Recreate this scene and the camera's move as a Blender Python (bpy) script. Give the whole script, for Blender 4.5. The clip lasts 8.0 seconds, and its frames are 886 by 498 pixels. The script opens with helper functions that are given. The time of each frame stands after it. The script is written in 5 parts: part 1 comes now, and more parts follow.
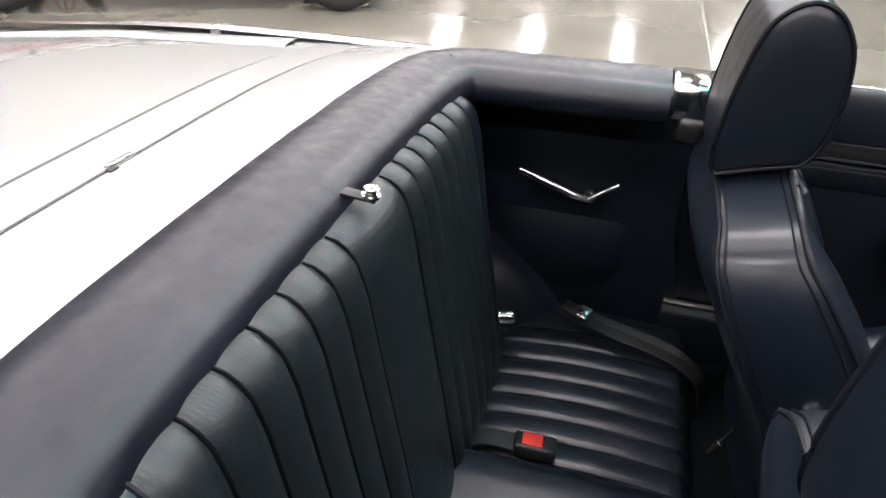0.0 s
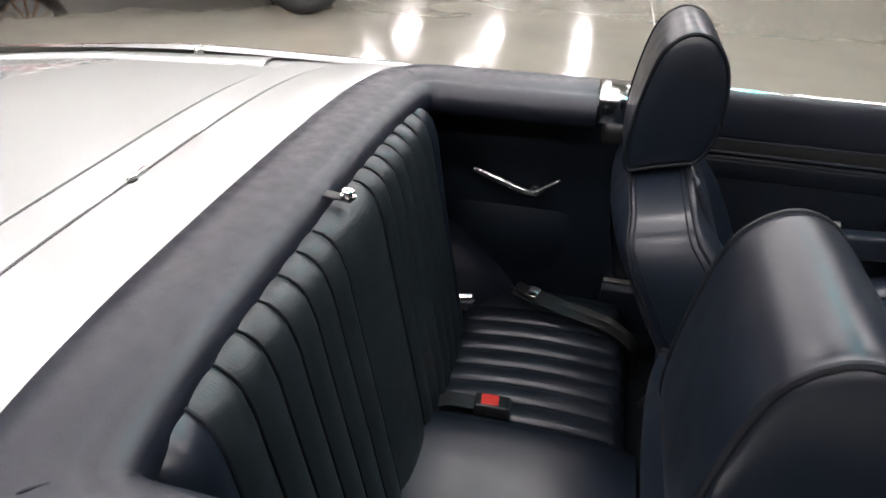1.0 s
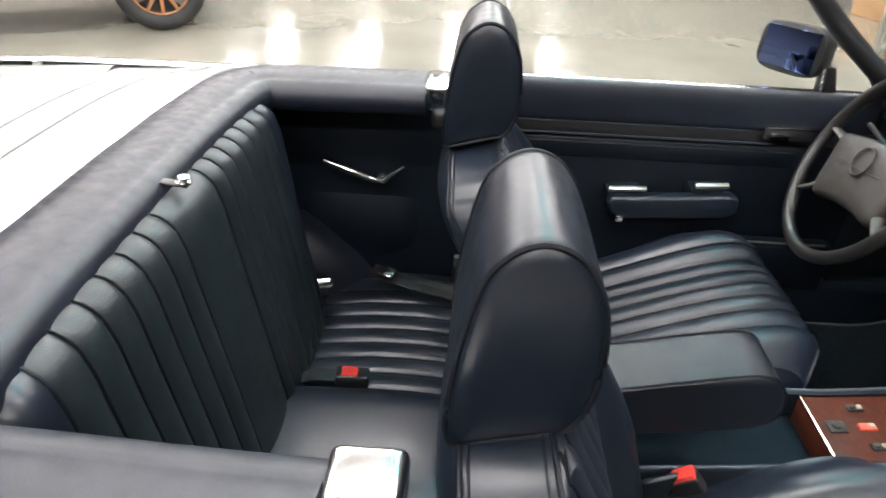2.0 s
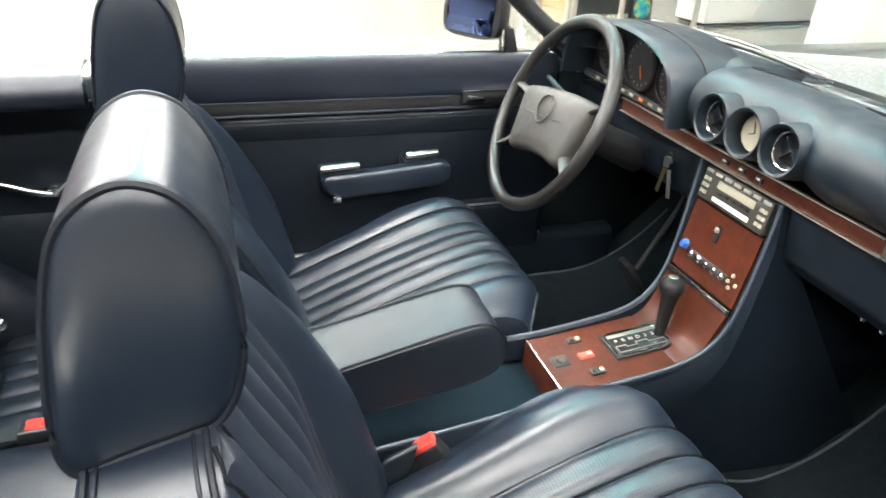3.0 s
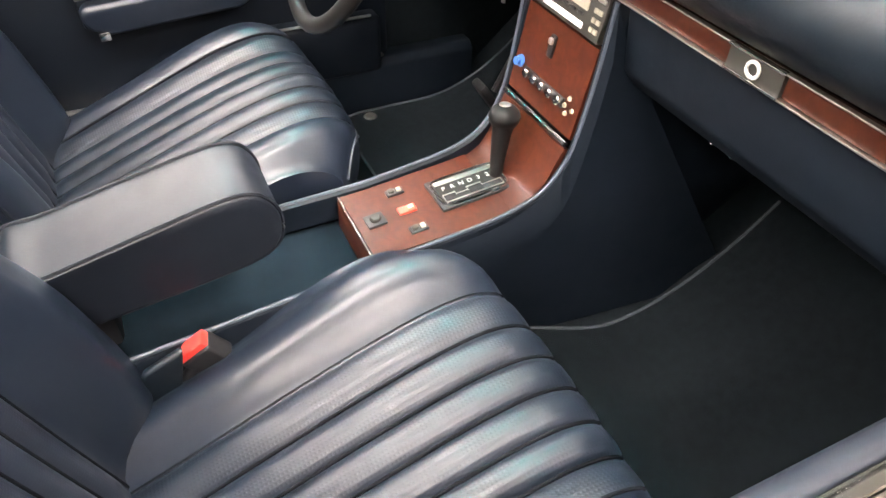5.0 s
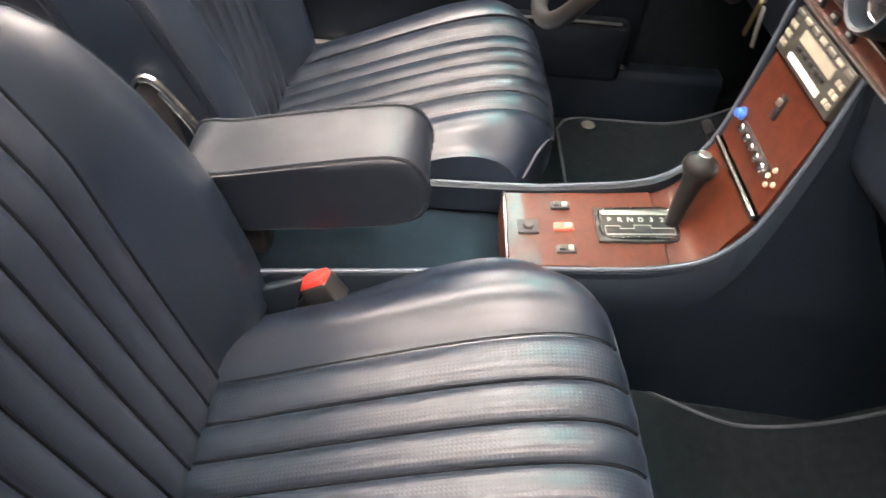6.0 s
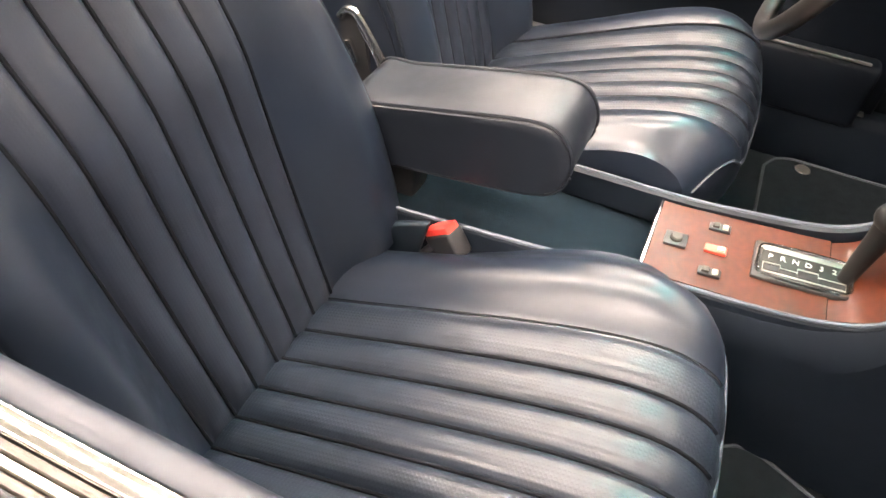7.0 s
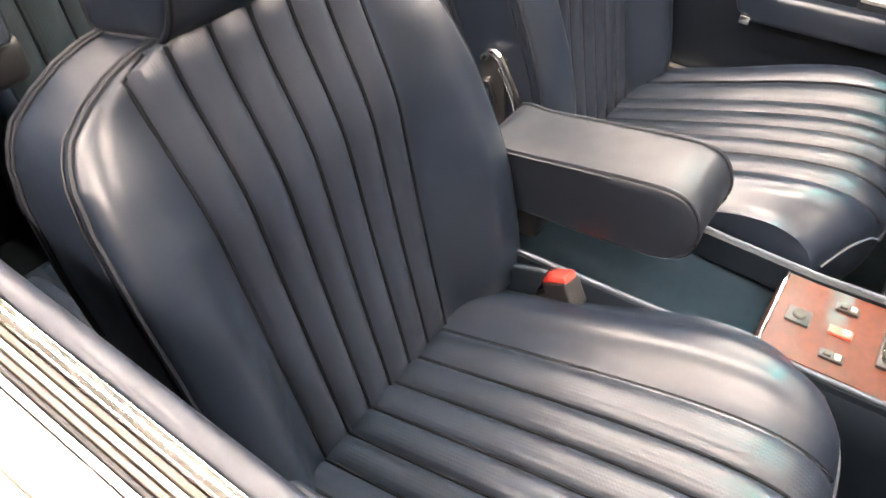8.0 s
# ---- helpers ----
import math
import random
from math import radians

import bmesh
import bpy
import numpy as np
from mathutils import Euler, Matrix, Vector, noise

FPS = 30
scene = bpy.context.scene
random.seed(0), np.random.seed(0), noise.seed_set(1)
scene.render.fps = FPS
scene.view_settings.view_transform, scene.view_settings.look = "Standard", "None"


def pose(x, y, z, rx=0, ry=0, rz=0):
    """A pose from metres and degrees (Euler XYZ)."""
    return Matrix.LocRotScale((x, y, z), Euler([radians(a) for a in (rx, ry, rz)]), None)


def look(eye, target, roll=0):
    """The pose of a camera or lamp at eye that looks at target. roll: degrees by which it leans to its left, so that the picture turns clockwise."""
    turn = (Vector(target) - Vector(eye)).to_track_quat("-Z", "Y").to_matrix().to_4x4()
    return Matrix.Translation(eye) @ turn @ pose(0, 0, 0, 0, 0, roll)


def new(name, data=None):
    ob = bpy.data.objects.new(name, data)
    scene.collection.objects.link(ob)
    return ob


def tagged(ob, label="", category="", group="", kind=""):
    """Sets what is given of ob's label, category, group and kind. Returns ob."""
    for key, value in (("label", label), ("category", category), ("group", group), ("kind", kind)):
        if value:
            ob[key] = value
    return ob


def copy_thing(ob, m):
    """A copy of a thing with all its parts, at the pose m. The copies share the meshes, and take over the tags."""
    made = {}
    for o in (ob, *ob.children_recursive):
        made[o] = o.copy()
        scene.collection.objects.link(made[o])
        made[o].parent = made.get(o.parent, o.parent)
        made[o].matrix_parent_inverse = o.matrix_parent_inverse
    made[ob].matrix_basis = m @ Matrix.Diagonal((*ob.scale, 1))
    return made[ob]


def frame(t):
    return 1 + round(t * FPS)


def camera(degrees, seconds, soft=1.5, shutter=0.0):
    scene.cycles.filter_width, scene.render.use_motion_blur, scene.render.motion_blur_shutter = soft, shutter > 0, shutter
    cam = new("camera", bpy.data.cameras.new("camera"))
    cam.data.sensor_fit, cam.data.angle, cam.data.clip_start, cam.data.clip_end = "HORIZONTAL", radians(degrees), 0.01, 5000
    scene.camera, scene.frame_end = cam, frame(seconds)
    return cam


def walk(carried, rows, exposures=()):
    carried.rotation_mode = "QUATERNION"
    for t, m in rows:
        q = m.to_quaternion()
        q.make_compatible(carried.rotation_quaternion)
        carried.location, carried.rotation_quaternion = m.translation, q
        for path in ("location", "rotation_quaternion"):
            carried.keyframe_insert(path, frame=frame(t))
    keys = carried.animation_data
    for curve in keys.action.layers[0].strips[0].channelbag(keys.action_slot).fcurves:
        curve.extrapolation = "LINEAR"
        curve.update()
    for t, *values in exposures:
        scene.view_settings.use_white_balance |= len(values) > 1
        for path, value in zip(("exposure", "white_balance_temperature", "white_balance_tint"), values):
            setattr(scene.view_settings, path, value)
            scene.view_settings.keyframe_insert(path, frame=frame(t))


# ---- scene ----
cam = camera(65.5, 8.0, 1.5, 0.2)
PATH = [
    (0, (0.349, -0.688, 1.284), (-0.093, 0.965, 0.249), 2.3),
    (0.5, (0.37, -0.752, 1.311), (-0.076, 0.908, 0.289), 1.1),
    (1, (0.402, -0.861, 1.382), (0.05, 0.808, 0.337), 2.1),
    (1.2, (0.428, -0.918, 1.394), (0.105, 0.761, 0.355), 2.3),
    (2.3, (0.569, -0.986, 1.379), (0.699, 0.744, 0.384), 2.7),
    (2.5, (0.602, -0.977, 1.358), (0.879, 0.743, 0.375), 2.9),
    (3, (0.658, -0.93, 1.288), (1.25, 0.729, 0.342), 3.5),
    (3.5, (0.651, -0.854, 1.242), (1.463, 0.675, 0.24), 4.0),
    (4, (0.652, -0.811, 1.206), (1.531, 0.575, 0.062), 4.4),
    (4.2, (0.688, -0.804, 1.192), (1.567, 0.541, 0.001), 4.8),
    (5.3, (0.997, -0.79, 1.208), (1.551, 0.529, -0.19), 2.7),
    (5.5, (0.996, -0.765, 1.221), (1.46, 0.57, -0.194), 4.7),
    (6, (1.073, -0.792, 1.198), (1.149, 0.634, -0.203), 6.3),
    (6.5, (1.134, -0.817, 1.187), (0.807, 0.558, -0.228), 4.9),
    (7, (1.192, -0.804, 1.149), (0.692, 0.52, -0.265), 5.7),
    (7.5, (1.203, -0.814, 1.149), (0.589, 0.435, -0.287), 6.1),
    (8, (1.149, -0.806, 1.221), (0.412, 0.372, -0.217), 4.2),
]
walk(cam, [(t, look(eye, target, roll)) for t, eye, target, roll in PATH],
     [(0.0, -1.7, 6450, 18), (1.2, -2.0, 6450, 18), (2.3, -0.8, 6450, 11), (3.5, 0.08, 6450, 8), (5.5, 0.15, 7300, 21), (8.0, 0.45, 7800, 21)])


# ---- light ----
scene.view_settings.exposure = 0.0
world = bpy.data.worlds.new("hall_air")
scene.world = world
world.use_nodes = True
world.node_tree.nodes["Background"].inputs[0].default_value = (0.75, 0.87, 1.0, 1)
world.node_tree.nodes["Background"].inputs[1].default_value = 0.25


# ---- materials ----
def mat(name, color, rough=0.5, metal=0.0, coat=0.0, spec=0.5, vary=0.12, vscale=6.0, bump=0.0, bscale=200.0, emit=0.0,
        rough_vary=0.0, tint=None, sheen=0.0):
    """A principled material with broad colour variation, fine bump and uneven gloss."""
    m = bpy.data.materials.new(name)
    m.use_nodes = True
    nt = m.node_tree
    n, l = nt.nodes, nt.links
    b = n["Principled BSDF"]
    b.inputs["Roughness"].default_value = rough
    b.inputs["Metallic"].default_value = metal
    b.inputs["Coat Weight"].default_value = coat
    b.inputs["Coat Roughness"].default_value = 0.05
    b.inputs["Specular IOR Level"].default_value = spec
    b.inputs["Sheen Weight"].default_value = sheen
    b.inputs["Base Color"].default_value = (*color, 1)
    tc = n.new("ShaderNodeTexCoord")
    if vary > 0:
        nz = n.new("ShaderNodeTexNoise")
        nz.inputs["Scale"].default_value = vscale
        nz.inputs["Detail"].default_value = 6
        l.new(tc.outputs["Object"], nz.inputs["Vector"])
        mx = n.new("ShaderNodeMix")
        mx.data_type = "RGBA"
        two = tint or tuple(c * (1 + 2.2 * vary) for c in color)
        mx.inputs[6].default_value = (*(c * (1 - vary) for c in color), 1)
        mx.inputs[7].default_value = (*two, 1)
        l.new(nz.outputs["Fac"], mx.inputs[0])
        l.new(mx.outputs[2], b.inputs["Base Color"])
        if rough_vary > 0:
            mr = n.new("ShaderNodeMapRange")
            mr.inputs["From Min"].default_value, mr.inputs["From Max"].default_value = 0.3, 0.7
            mr.inputs["To Min"].default_value, mr.inputs["To Max"].default_value = max(0, rough - rough_vary), rough + rough_vary
            nr = n.new("ShaderNodeTexNoise")
            nr.inputs["Scale"].default_value = vscale * 3.1
            nr.inputs["Detail"].default_value = 5
            l.new(tc.outputs["Object"], nr.inputs["Vector"])
            l.new(nr.outputs["Fac"], mr.inputs["Value"])
            l.new(mr.outputs["Result"], b.inputs["Roughness"])
    if bump > 0:
        bn = n.new("ShaderNodeTexNoise")
        bn.inputs["Scale"].default_value = bscale
        bn.inputs["Detail"].default_value = 4
        l.new(tc.outputs["Object"], bn.inputs["Vector"])
        bp = n.new("ShaderNodeBump")
        bp.inputs["Strength"].default_value = bump
        bp.inputs["Distance"].default_value = 0.002
        l.new(bn.outputs["Fac"], bp.inputs["Height"])
        l.new(bp.outputs["Normal"], b.inputs["Normal"])
    if emit > 0:
        b.inputs["Emission Color"].default_value = (*color, 1)
        b.inputs["Emission Strength"].default_value = emit
    return m


def perforate(m, pitch=0.0052, size=0.38, axes=(0, 1), wrinkle=0.35, strength=0.30):
    """Rows of small needle holes and soft creases in leather, as bump and darker dots."""
    nt = m.node_tree
    n, l = nt.nodes, nt.links
    b = n["Principled BSDF"]
    tc = n.new("ShaderNodeTexCoord")
    sep = n.new("ShaderNodeSeparateXYZ")
    l.new(tc.outputs["Object"], sep.inputs[0])

    def math_node(op, a, c=None):
        k = n.new("ShaderNodeMath")
        k.operation = op
        for i, v in enumerate((a, c)):
            if v is None:
                continue
            if isinstance(v, (int, float)):
                k.inputs[i].default_value = v
            else:
                l.new(v, k.inputs[i])
        return k.outputs[0]

    waves = [math_node("ABSOLUTE", math_node("SUBTRACT", math_node("FRACT", math_node("MULTIPLY", sep.outputs[a], 1 / pitch)), 0.5)) for a in axes]
    dist = math_node("SQRT", math_node("ADD", math_node("POWER", waves[0], 2.0), math_node("POWER", waves[1], 2.0)))
    hole = n.new("ShaderNodeMapRange")
    hole.inputs["From Min"].default_value, hole.inputs["From Max"].default_value = size * 0.6, size
    l.new(dist, hole.inputs["Value"])
    nz = n.new("ShaderNodeTexNoise")
    nz.inputs["Scale"].default_value, nz.inputs["Detail"].default_value = 45, 6
    l.new(tc.outputs["Object"], nz.inputs["Vector"])
    h = math_node("ADD", hole.outputs[0], math_node("MULTIPLY", nz.outputs["Fac"], wrinkle * 3))
    bp = n.new("ShaderNodeBump")
    bp.inputs["Strength"].default_value, bp.inputs["Distance"].default_value = strength, 0.0010
    l.new(h, bp.inputs["Height"])
    l.new(bp.outputs["Normal"], b.inputs["Normal"])
    return m


def creased(m, scale=14.0, depth=0.003, strength=0.45, grain=320.0):
    """Soft folds and a fine pebbled grain for smooth leather and vinyl."""
    nt = m.node_tree
    n, l = nt.nodes, nt.links
    b = n["Principled BSDF"]
    tc = n.new("ShaderNodeTexCoord")
    a = n.new("ShaderNodeTexVoronoi")
    a.feature = "SMOOTH_F1"
    a.inputs["Scale"].default_value, a.inputs["Smoothness"].default_value = scale * 0.7, 1.0
    v = n.new("ShaderNodeTexVoronoi")
    v.inputs["Scale"].default_value = grain
    l.new(tc.outputs["Object"], a.inputs["Vector"])
    l.new(tc.outputs["Object"], v.inputs["Vector"])
    b1 = n.new("ShaderNodeBump")
    b1.inputs["Strength"].default_value, b1.inputs["Distance"].default_value = strength, depth
    l.new(a.outputs["Distance"], b1.inputs["Height"])
    b2 = n.new("ShaderNodeBump")
    b2.inputs["Strength"].default_value, b2.inputs["Distance"].default_value = 0.10, 0.0006
    l.new(v.outputs["Distance"], b2.inputs["Height"])
    l.new(b1.outputs["Normal"], b2.inputs["Normal"])
    l.new(b2.outputs["Normal"], b.inputs["Normal"])
    return m


def burl(name):
    """Reddish-brown polished burl veneer."""
    m = bpy.data.materials.new(name)
    m.use_nodes = True
    n, l = m.node_tree.nodes, m.node_tree.links
    b = n["Principled BSDF"]
    b.inputs["Roughness"].default_value = 0.40
    b.inputs["Specular IOR Level"].default_value = 0.3
    b.inputs["Coat Weight"].default_value = 0.18
    b.inputs["Coat Roughness"].default_value = 0.10
    tc = n.new("ShaderNodeTexCoord")
    a = n.new("ShaderNodeTexNoise")
    a.inputs["Scale"].default_value, a.inputs["Detail"].default_value, a.inputs["Distortion"].default_value = 34, 9, 1.8
    w = n.new("ShaderNodeTexWave")
    w.inputs["Scale"].default_value, w.inputs["Distortion"].default_value, w.inputs["Detail"].default_value = 22, 11, 4
    r = n.new("ShaderNodeValToRGB")
    r.color_ramp.elements[0].position, r.color_ramp.elements[0].color = 0.2, (0.028, 0.0058, 0.0026, 1)
    r.color_ramp.elements[1].position, r.color_ramp.elements[1].color = 0.85, (0.072, 0.0165, 0.0066, 1)
    e = r.color_ramp.elements.new(0.5)
    e.color = (0.048, 0.0105, 0.0042, 1)
    mx = n.new("ShaderNodeMix")
    mx.inputs[0].default_value = 0.10
    l.new(tc.outputs["Object"], a.inputs["Vector"])
    l.new(tc.outputs["Object"], w.inputs["Vector"])
    l.new(a.outputs["Fac"], mx.inputs[2])
    l.new(w.outputs["Fac"], mx.inputs[3])
    l.new(mx.outputs[0], r.inputs["Fac"])
    l.new(r.outputs["Color"], b.inputs["Base Color"])
    return m


def glass(name, tint=(0.98, 1.0, 0.99)):
    m = bpy.data.materials.new(name)
    m.use_nodes = True
    b = m.node_tree.nodes["Principled BSDF"]
    b.inputs["Base Color"].default_value = (*tint, 1)
    b.inputs["Roughness"].default_value = 0.0
    b.inputs["Transmission Weight"].default_value = 1.0
    b.inputs["IOR"].default_value = 1.06
    return m


DOOR_TRIM = creased(mat("dark_door_trim", (0.0026, 0.0045, 0.0075), 0.5, vary=0.2, vscale=9, rough_vary=0.06, spec=0.2))
LEATHER = mat("navy_leather", (0.0056, 0.0088, 0.0150), 0.34, vary=0.25, vscale=9, rough_vary=0.06, spec=0.5, bump=0.16, bscale=38)
LEATHER_DARK = creased(mat("dark_navy_leather", (0.0040, 0.0070, 0.0112), 0.5, vary=0.2, vscale=9, rough_vary=0.06, spec=0.22))
PERF = perforate(mat("perforated_leather", (0.0070, 0.0102, 0.0158), 0.34, vary=0.25, vscale=12, rough_vary=0.06, spec=0.48), strength=0.2)
PERF_REAR = perforate(mat("perforated_rear_leather", (0.0085, 0.0135, 0.0160), 0.42, vary=0.25, vscale=12, rough_vary=0.06), axes=(1, 2), strength=0.2)
PERF_BACK = perforate(mat("perforated_back_leather", (0.0080, 0.0112, 0.0185), 0.42, vary=0.25, vscale=12, rough_vary=0.06), axes=(1, 2), pitch=0.0042, wrinkle=0.2, strength=0.12)
VINYL = creased(mat("blue_vinyl", (0.0055, 0.0082, 0.0150), 0.46, vary=0.2, vscale=8, rough_vary=0.08), scale=9, depth=0.004)
VINYL_TOP = creased(mat("worn_rail_vinyl", (0.0052, 0.0073, 0.0136), 0.43, vary=0.3, vscale=14, rough_vary=0.1), scale=9, depth=0.004)
PIPING = mat("piping", (0.0040, 0.0058, 0.0095), 0.55, spec=0.25, vary=0.1)
EDGE = mat("console_edge_piping", (0.045, 0.058, 0.075), 0.5, vary=0.1)
# near-black matte: shade put as colour into pleat creases, also on the defroster slots
RECESS_SHADE = mat("recess_shade", (0.0022, 0.0028, 0.0042), 0.8, vary=0.15, vscale=40, spec=0.1)
WEB = mat("belt_webbing", (0.0055, 0.0055, 0.0060), 0.38, vary=0.2, vscale=60, bump=0.3, bscale=700)
PALE = mat("pale_seat_piping", (0.032, 0.040, 0.052), 0.5, vary=0.15, vscale=40)
GATE = mat("black_gate_face", (0.012, 0.012, 0.011), 0.35, metal=0.0, vary=0.2, vscale=60)
LINE = mat("door_trim_line", (0.014, 0.018, 0.025), 0.45, vary=0.15, vscale=30)
CARPET = mat("blue_carpet", (0.0030, 0.0078, 0.0118), 0.95, vary=0.4, vscale=60, bump=1.0, bscale=900, sheen=0.0, spec=0.1)
CARPET_DARK = mat("dark_carpet", (0.0056, 0.0078, 0.0092), 0.95, vary=0.4, vscale=60, bump=1.0, bscale=900, sheen=0.0, spec=0.02)
PAINT = mat("white_paint", (0.45, 0.45, 0.44), 0.20, vary=0.02, vscale=3, coat=1.0)
CHROME = mat("chrome", (0.82, 0.82, 0.8), 0.13, metal=1.0, vary=0.04, vscale=8)
ALU = mat("brushed_aluminium", (0.62, 0.60, 0.55), 0.34, metal=1.0, vary=0.06, vscale=8)
BLACK = mat("black_plastic", (0.012, 0.012, 0.013), 0.42, vary=0.2, vscale=40, bump=0.15, bscale=900)
RUBBER = mat("black_rubber", (0.010, 0.010, 0.011), 0.65, vary=0.2, vscale=20, bump=0.2, bscale=400)
BRONZE = mat("window_slot_rubber", (0.05, 0.042, 0.035), 0.4, vary=0.2, vscale=30)
GREYPAD = creased(mat("grey_steering_pad", (0.025, 0.0225, 0.020), 0.48, vary=0.15, vscale=20, rough_vary=0.08), scale=20, depth=0.001)
RIM = mat("dark_grey_rim", (0.011, 0.0105, 0.010), 0.28, vary=0.2, vscale=30, bump=0.08, bscale=120)
DASHVINYL = creased(mat("dash_vinyl", (0.0042, 0.0080, 0.0120), 0.40, vary=0.2, vscale=7, rough_vary=0.08), scale=7, depth=0.002)
RED = mat("red_plastic", (0.62, 0.045, 0.035), 0.35, vary=0.08, vscale=40)
REDLIT = mat("red_hazard_switch", (0.75, 0.08, 0.05), 0.3, vary=0.05)
WOOD = burl("burl_veneer")
WHITE = mat("white_marking", (0.75, 0.75, 0.72), 0.5, vary=0.05)
BLUEKNOB = mat("blue_knob", (0.03, 0.12, 0.42), 0.35, vary=0.1)
BRASS = mat("brass_key", (0.5, 0.4, 0.18), 0.3, metal=1.0, vary=0.1)
DIAL = mat("dial_face", (0.012, 0.012, 0.014), 0.3, vary=0.2, vscale=60)
ORANGE = mat("orange_needle", (0.7, 0.16, 0.03), 0.4, vary=0.05)
IVORY = mat("radio_keys", (0.33, 0.31, 0.24), 0.35, vary=0.1, vscale=60)
RADIO = mat("radio_face", (0.026, 0.025, 0.021), 0.5, vary=0.2, vscale=60)
LEVER = mat("black_lever_plastic", (0.006, 0.006, 0.006), 0.45, vary=0.2, vscale=40, spec=0.3)
GLASS = glass("clear_glass")
# blue tint imitates a bluish reflection; the hall alone reflects pale grey
MIRROR = mat("mirror_glass", (0.10, 0.14, 0.30), 0.02, metal=1.0, vary=0.0)


def concrete():
    m = mat("polished_concrete", (0.22, 0.207, 0.172), 0.115, vary=0.25, vscale=0.9, rough_vary=0.05, spec=0.6, coat=0.35)
    nt = m.node_tree
    n, l = nt.nodes, nt.links
    tc = n.new("ShaderNodeTexCoord")
    nz = n.new("ShaderNodeTexNoise")
    nz.inputs["Scale"].default_value, nz.inputs["Detail"].default_value = 3.0, 9
    bp = n.new("ShaderNodeBump")
    bp.inputs["Strength"].default_value, bp.inputs["Distance"].default_value = 0.12, 0.01
    l.new(tc.outputs["Object"], nz.inputs["Vector"])
    l.new(nz.outputs["Fac"], bp.inputs["Height"])
    l.new(bp.outputs["Normal"], n["Principled BSDF"].inputs["Normal"])
    return m


CONCRETE = concrete()
WALLPAINT = mat("hall_wall_paint", (0.38, 0.37, 0.35), 0.7, vary=0.06, vscale=1.5)
CEILPAINT = mat("hall_ceiling_paint", (0.22, 0.22, 0.22), 0.8, vary=0.06, vscale=1.5)
LAMPGLOW = mat("lamp_diffuser", (1.0, 0.965, 0.92), 0.5, vary=0.0, emit=120.0)


# ---- mesh helpers ----
def mk(name, verts, faces, material, parent=None, label="", smooth=True, sharp=None):
    """One mesh object; its points are given in the car's frame and stored relative to the root thing's place."""
    root = parent
    while root is not None and root.parent is not None:
        root = root.parent
    off = root.location if root is not None else Vector((0, 0, 0))
    me = bpy.data.meshes.new(name)
    me.from_pydata([(v[0] - off[0], v[1] - off[1], v[2] - off[2]) for v in verts], [], faces)
    bm = bmesh.new()
    bm.from_mesh(me)
    bmesh.ops.remove_doubles(bm, verts=bm.verts, dist=1e-6)
    bmesh.ops.recalc_face_normals(bm, faces=bm.faces)
    if smooth:
        for f in bm.faces:
            f.smooth = True
        for e in bm.edges:
            if len(e.link_faces) == 2 and e.calc_face_angle(0) > radians(sharp or 42):
                e.smooth = False
    bm.to_mesh(me)
    bm.free()
    me.materials.append(material)
    ob = new(name, me)
    ob.parent = parent
    if label:
        ob["label"] = label
    return ob


def thing(name, x, y, z, label, category, group="", kind=""):
    ob = new(name)
    ob.location = (x, y, z)
    ob.empty_display_size = 0.05
    return tagged(ob, label, category, group, kind)


def loft(rings, closed=True, caps=True):
    n = len(rings[0])
    verts = [p for r in rings for p in r]
    faces = []
    m = n if closed else n - 1
    for i in range(len(rings) - 1):
        for j in range(m):
            k = (j + 1) % n
            faces.append((i * n + j, i * n + k, (i + 1) * n + k, (i + 1) * n + j))
    if caps:
        faces.append(tuple(range(n))[::-1])
        faces.append(tuple(range((len(rings) - 1) * n, len(rings) * n)))
    return verts, faces


def smooth_line(pts, n=8, closed=False):
    """Catmull-Rom through points of any dimension."""
    pts = [np.array(p, float) for p in pts]
    out = []
    k = len(pts)
    for i in range(k if closed else k - 1):
        p1, p2 = pts[i], pts[(i + 1) % k]
        p0 = pts[(i - 1) % k] if closed or i > 0 else 2 * p1 - p2
        p3 = pts[(i + 2) % k] if closed or i + 2 < k else 2 * p2 - p1
        for s in range(n):
            t = s / n
            out.append(tuple(0.5 * (2 * p1 + (p2 - p0) * t + (2 * p0 - 5 * p1 + 4 * p2 - p3) * t * t + (3 * p1 - p0 - 3 * p2 + p3) * t ** 3)))
    if not closed:
        out.append(tuple(pts[-1]))
    return out


def interp(table, t):
    xs = [r[0] for r in table]
    return float(np.interp(t, xs, [r[1] for r in table]))


def tube(pts, r, n=8, closed=False, flat=1.0):
    """A round cord along a line; r may be a list."""
    P = [Vector(p) for p in pts]
    rings = []
    up = Vector((0, 0, 1))
    for i, p in enumerate(P):
        a = P[i - 1] if (i > 0 or closed) else p
        b = P[(i + 1) % len(P)] if (i + 1 < len(P) or closed) else p
        d = (b - a).normalized()
        s = d.cross(up)
        if s.length < 0.05:
            s = d.cross(Vector((1, 0, 0)))
        s.normalize()
        q = s.cross(d).normalized()
        rr = r[i] if isinstance(r, (list, tuple)) else r
        rings.append([tuple(p + s * rr * math.cos(2 * math.pi * k / n) + q * rr * flat * math.sin(2 * math.pi * k / n)) for k in range(n)])
    if closed:
        rings.append(rings[0])
    return loft(rings, True, not closed)


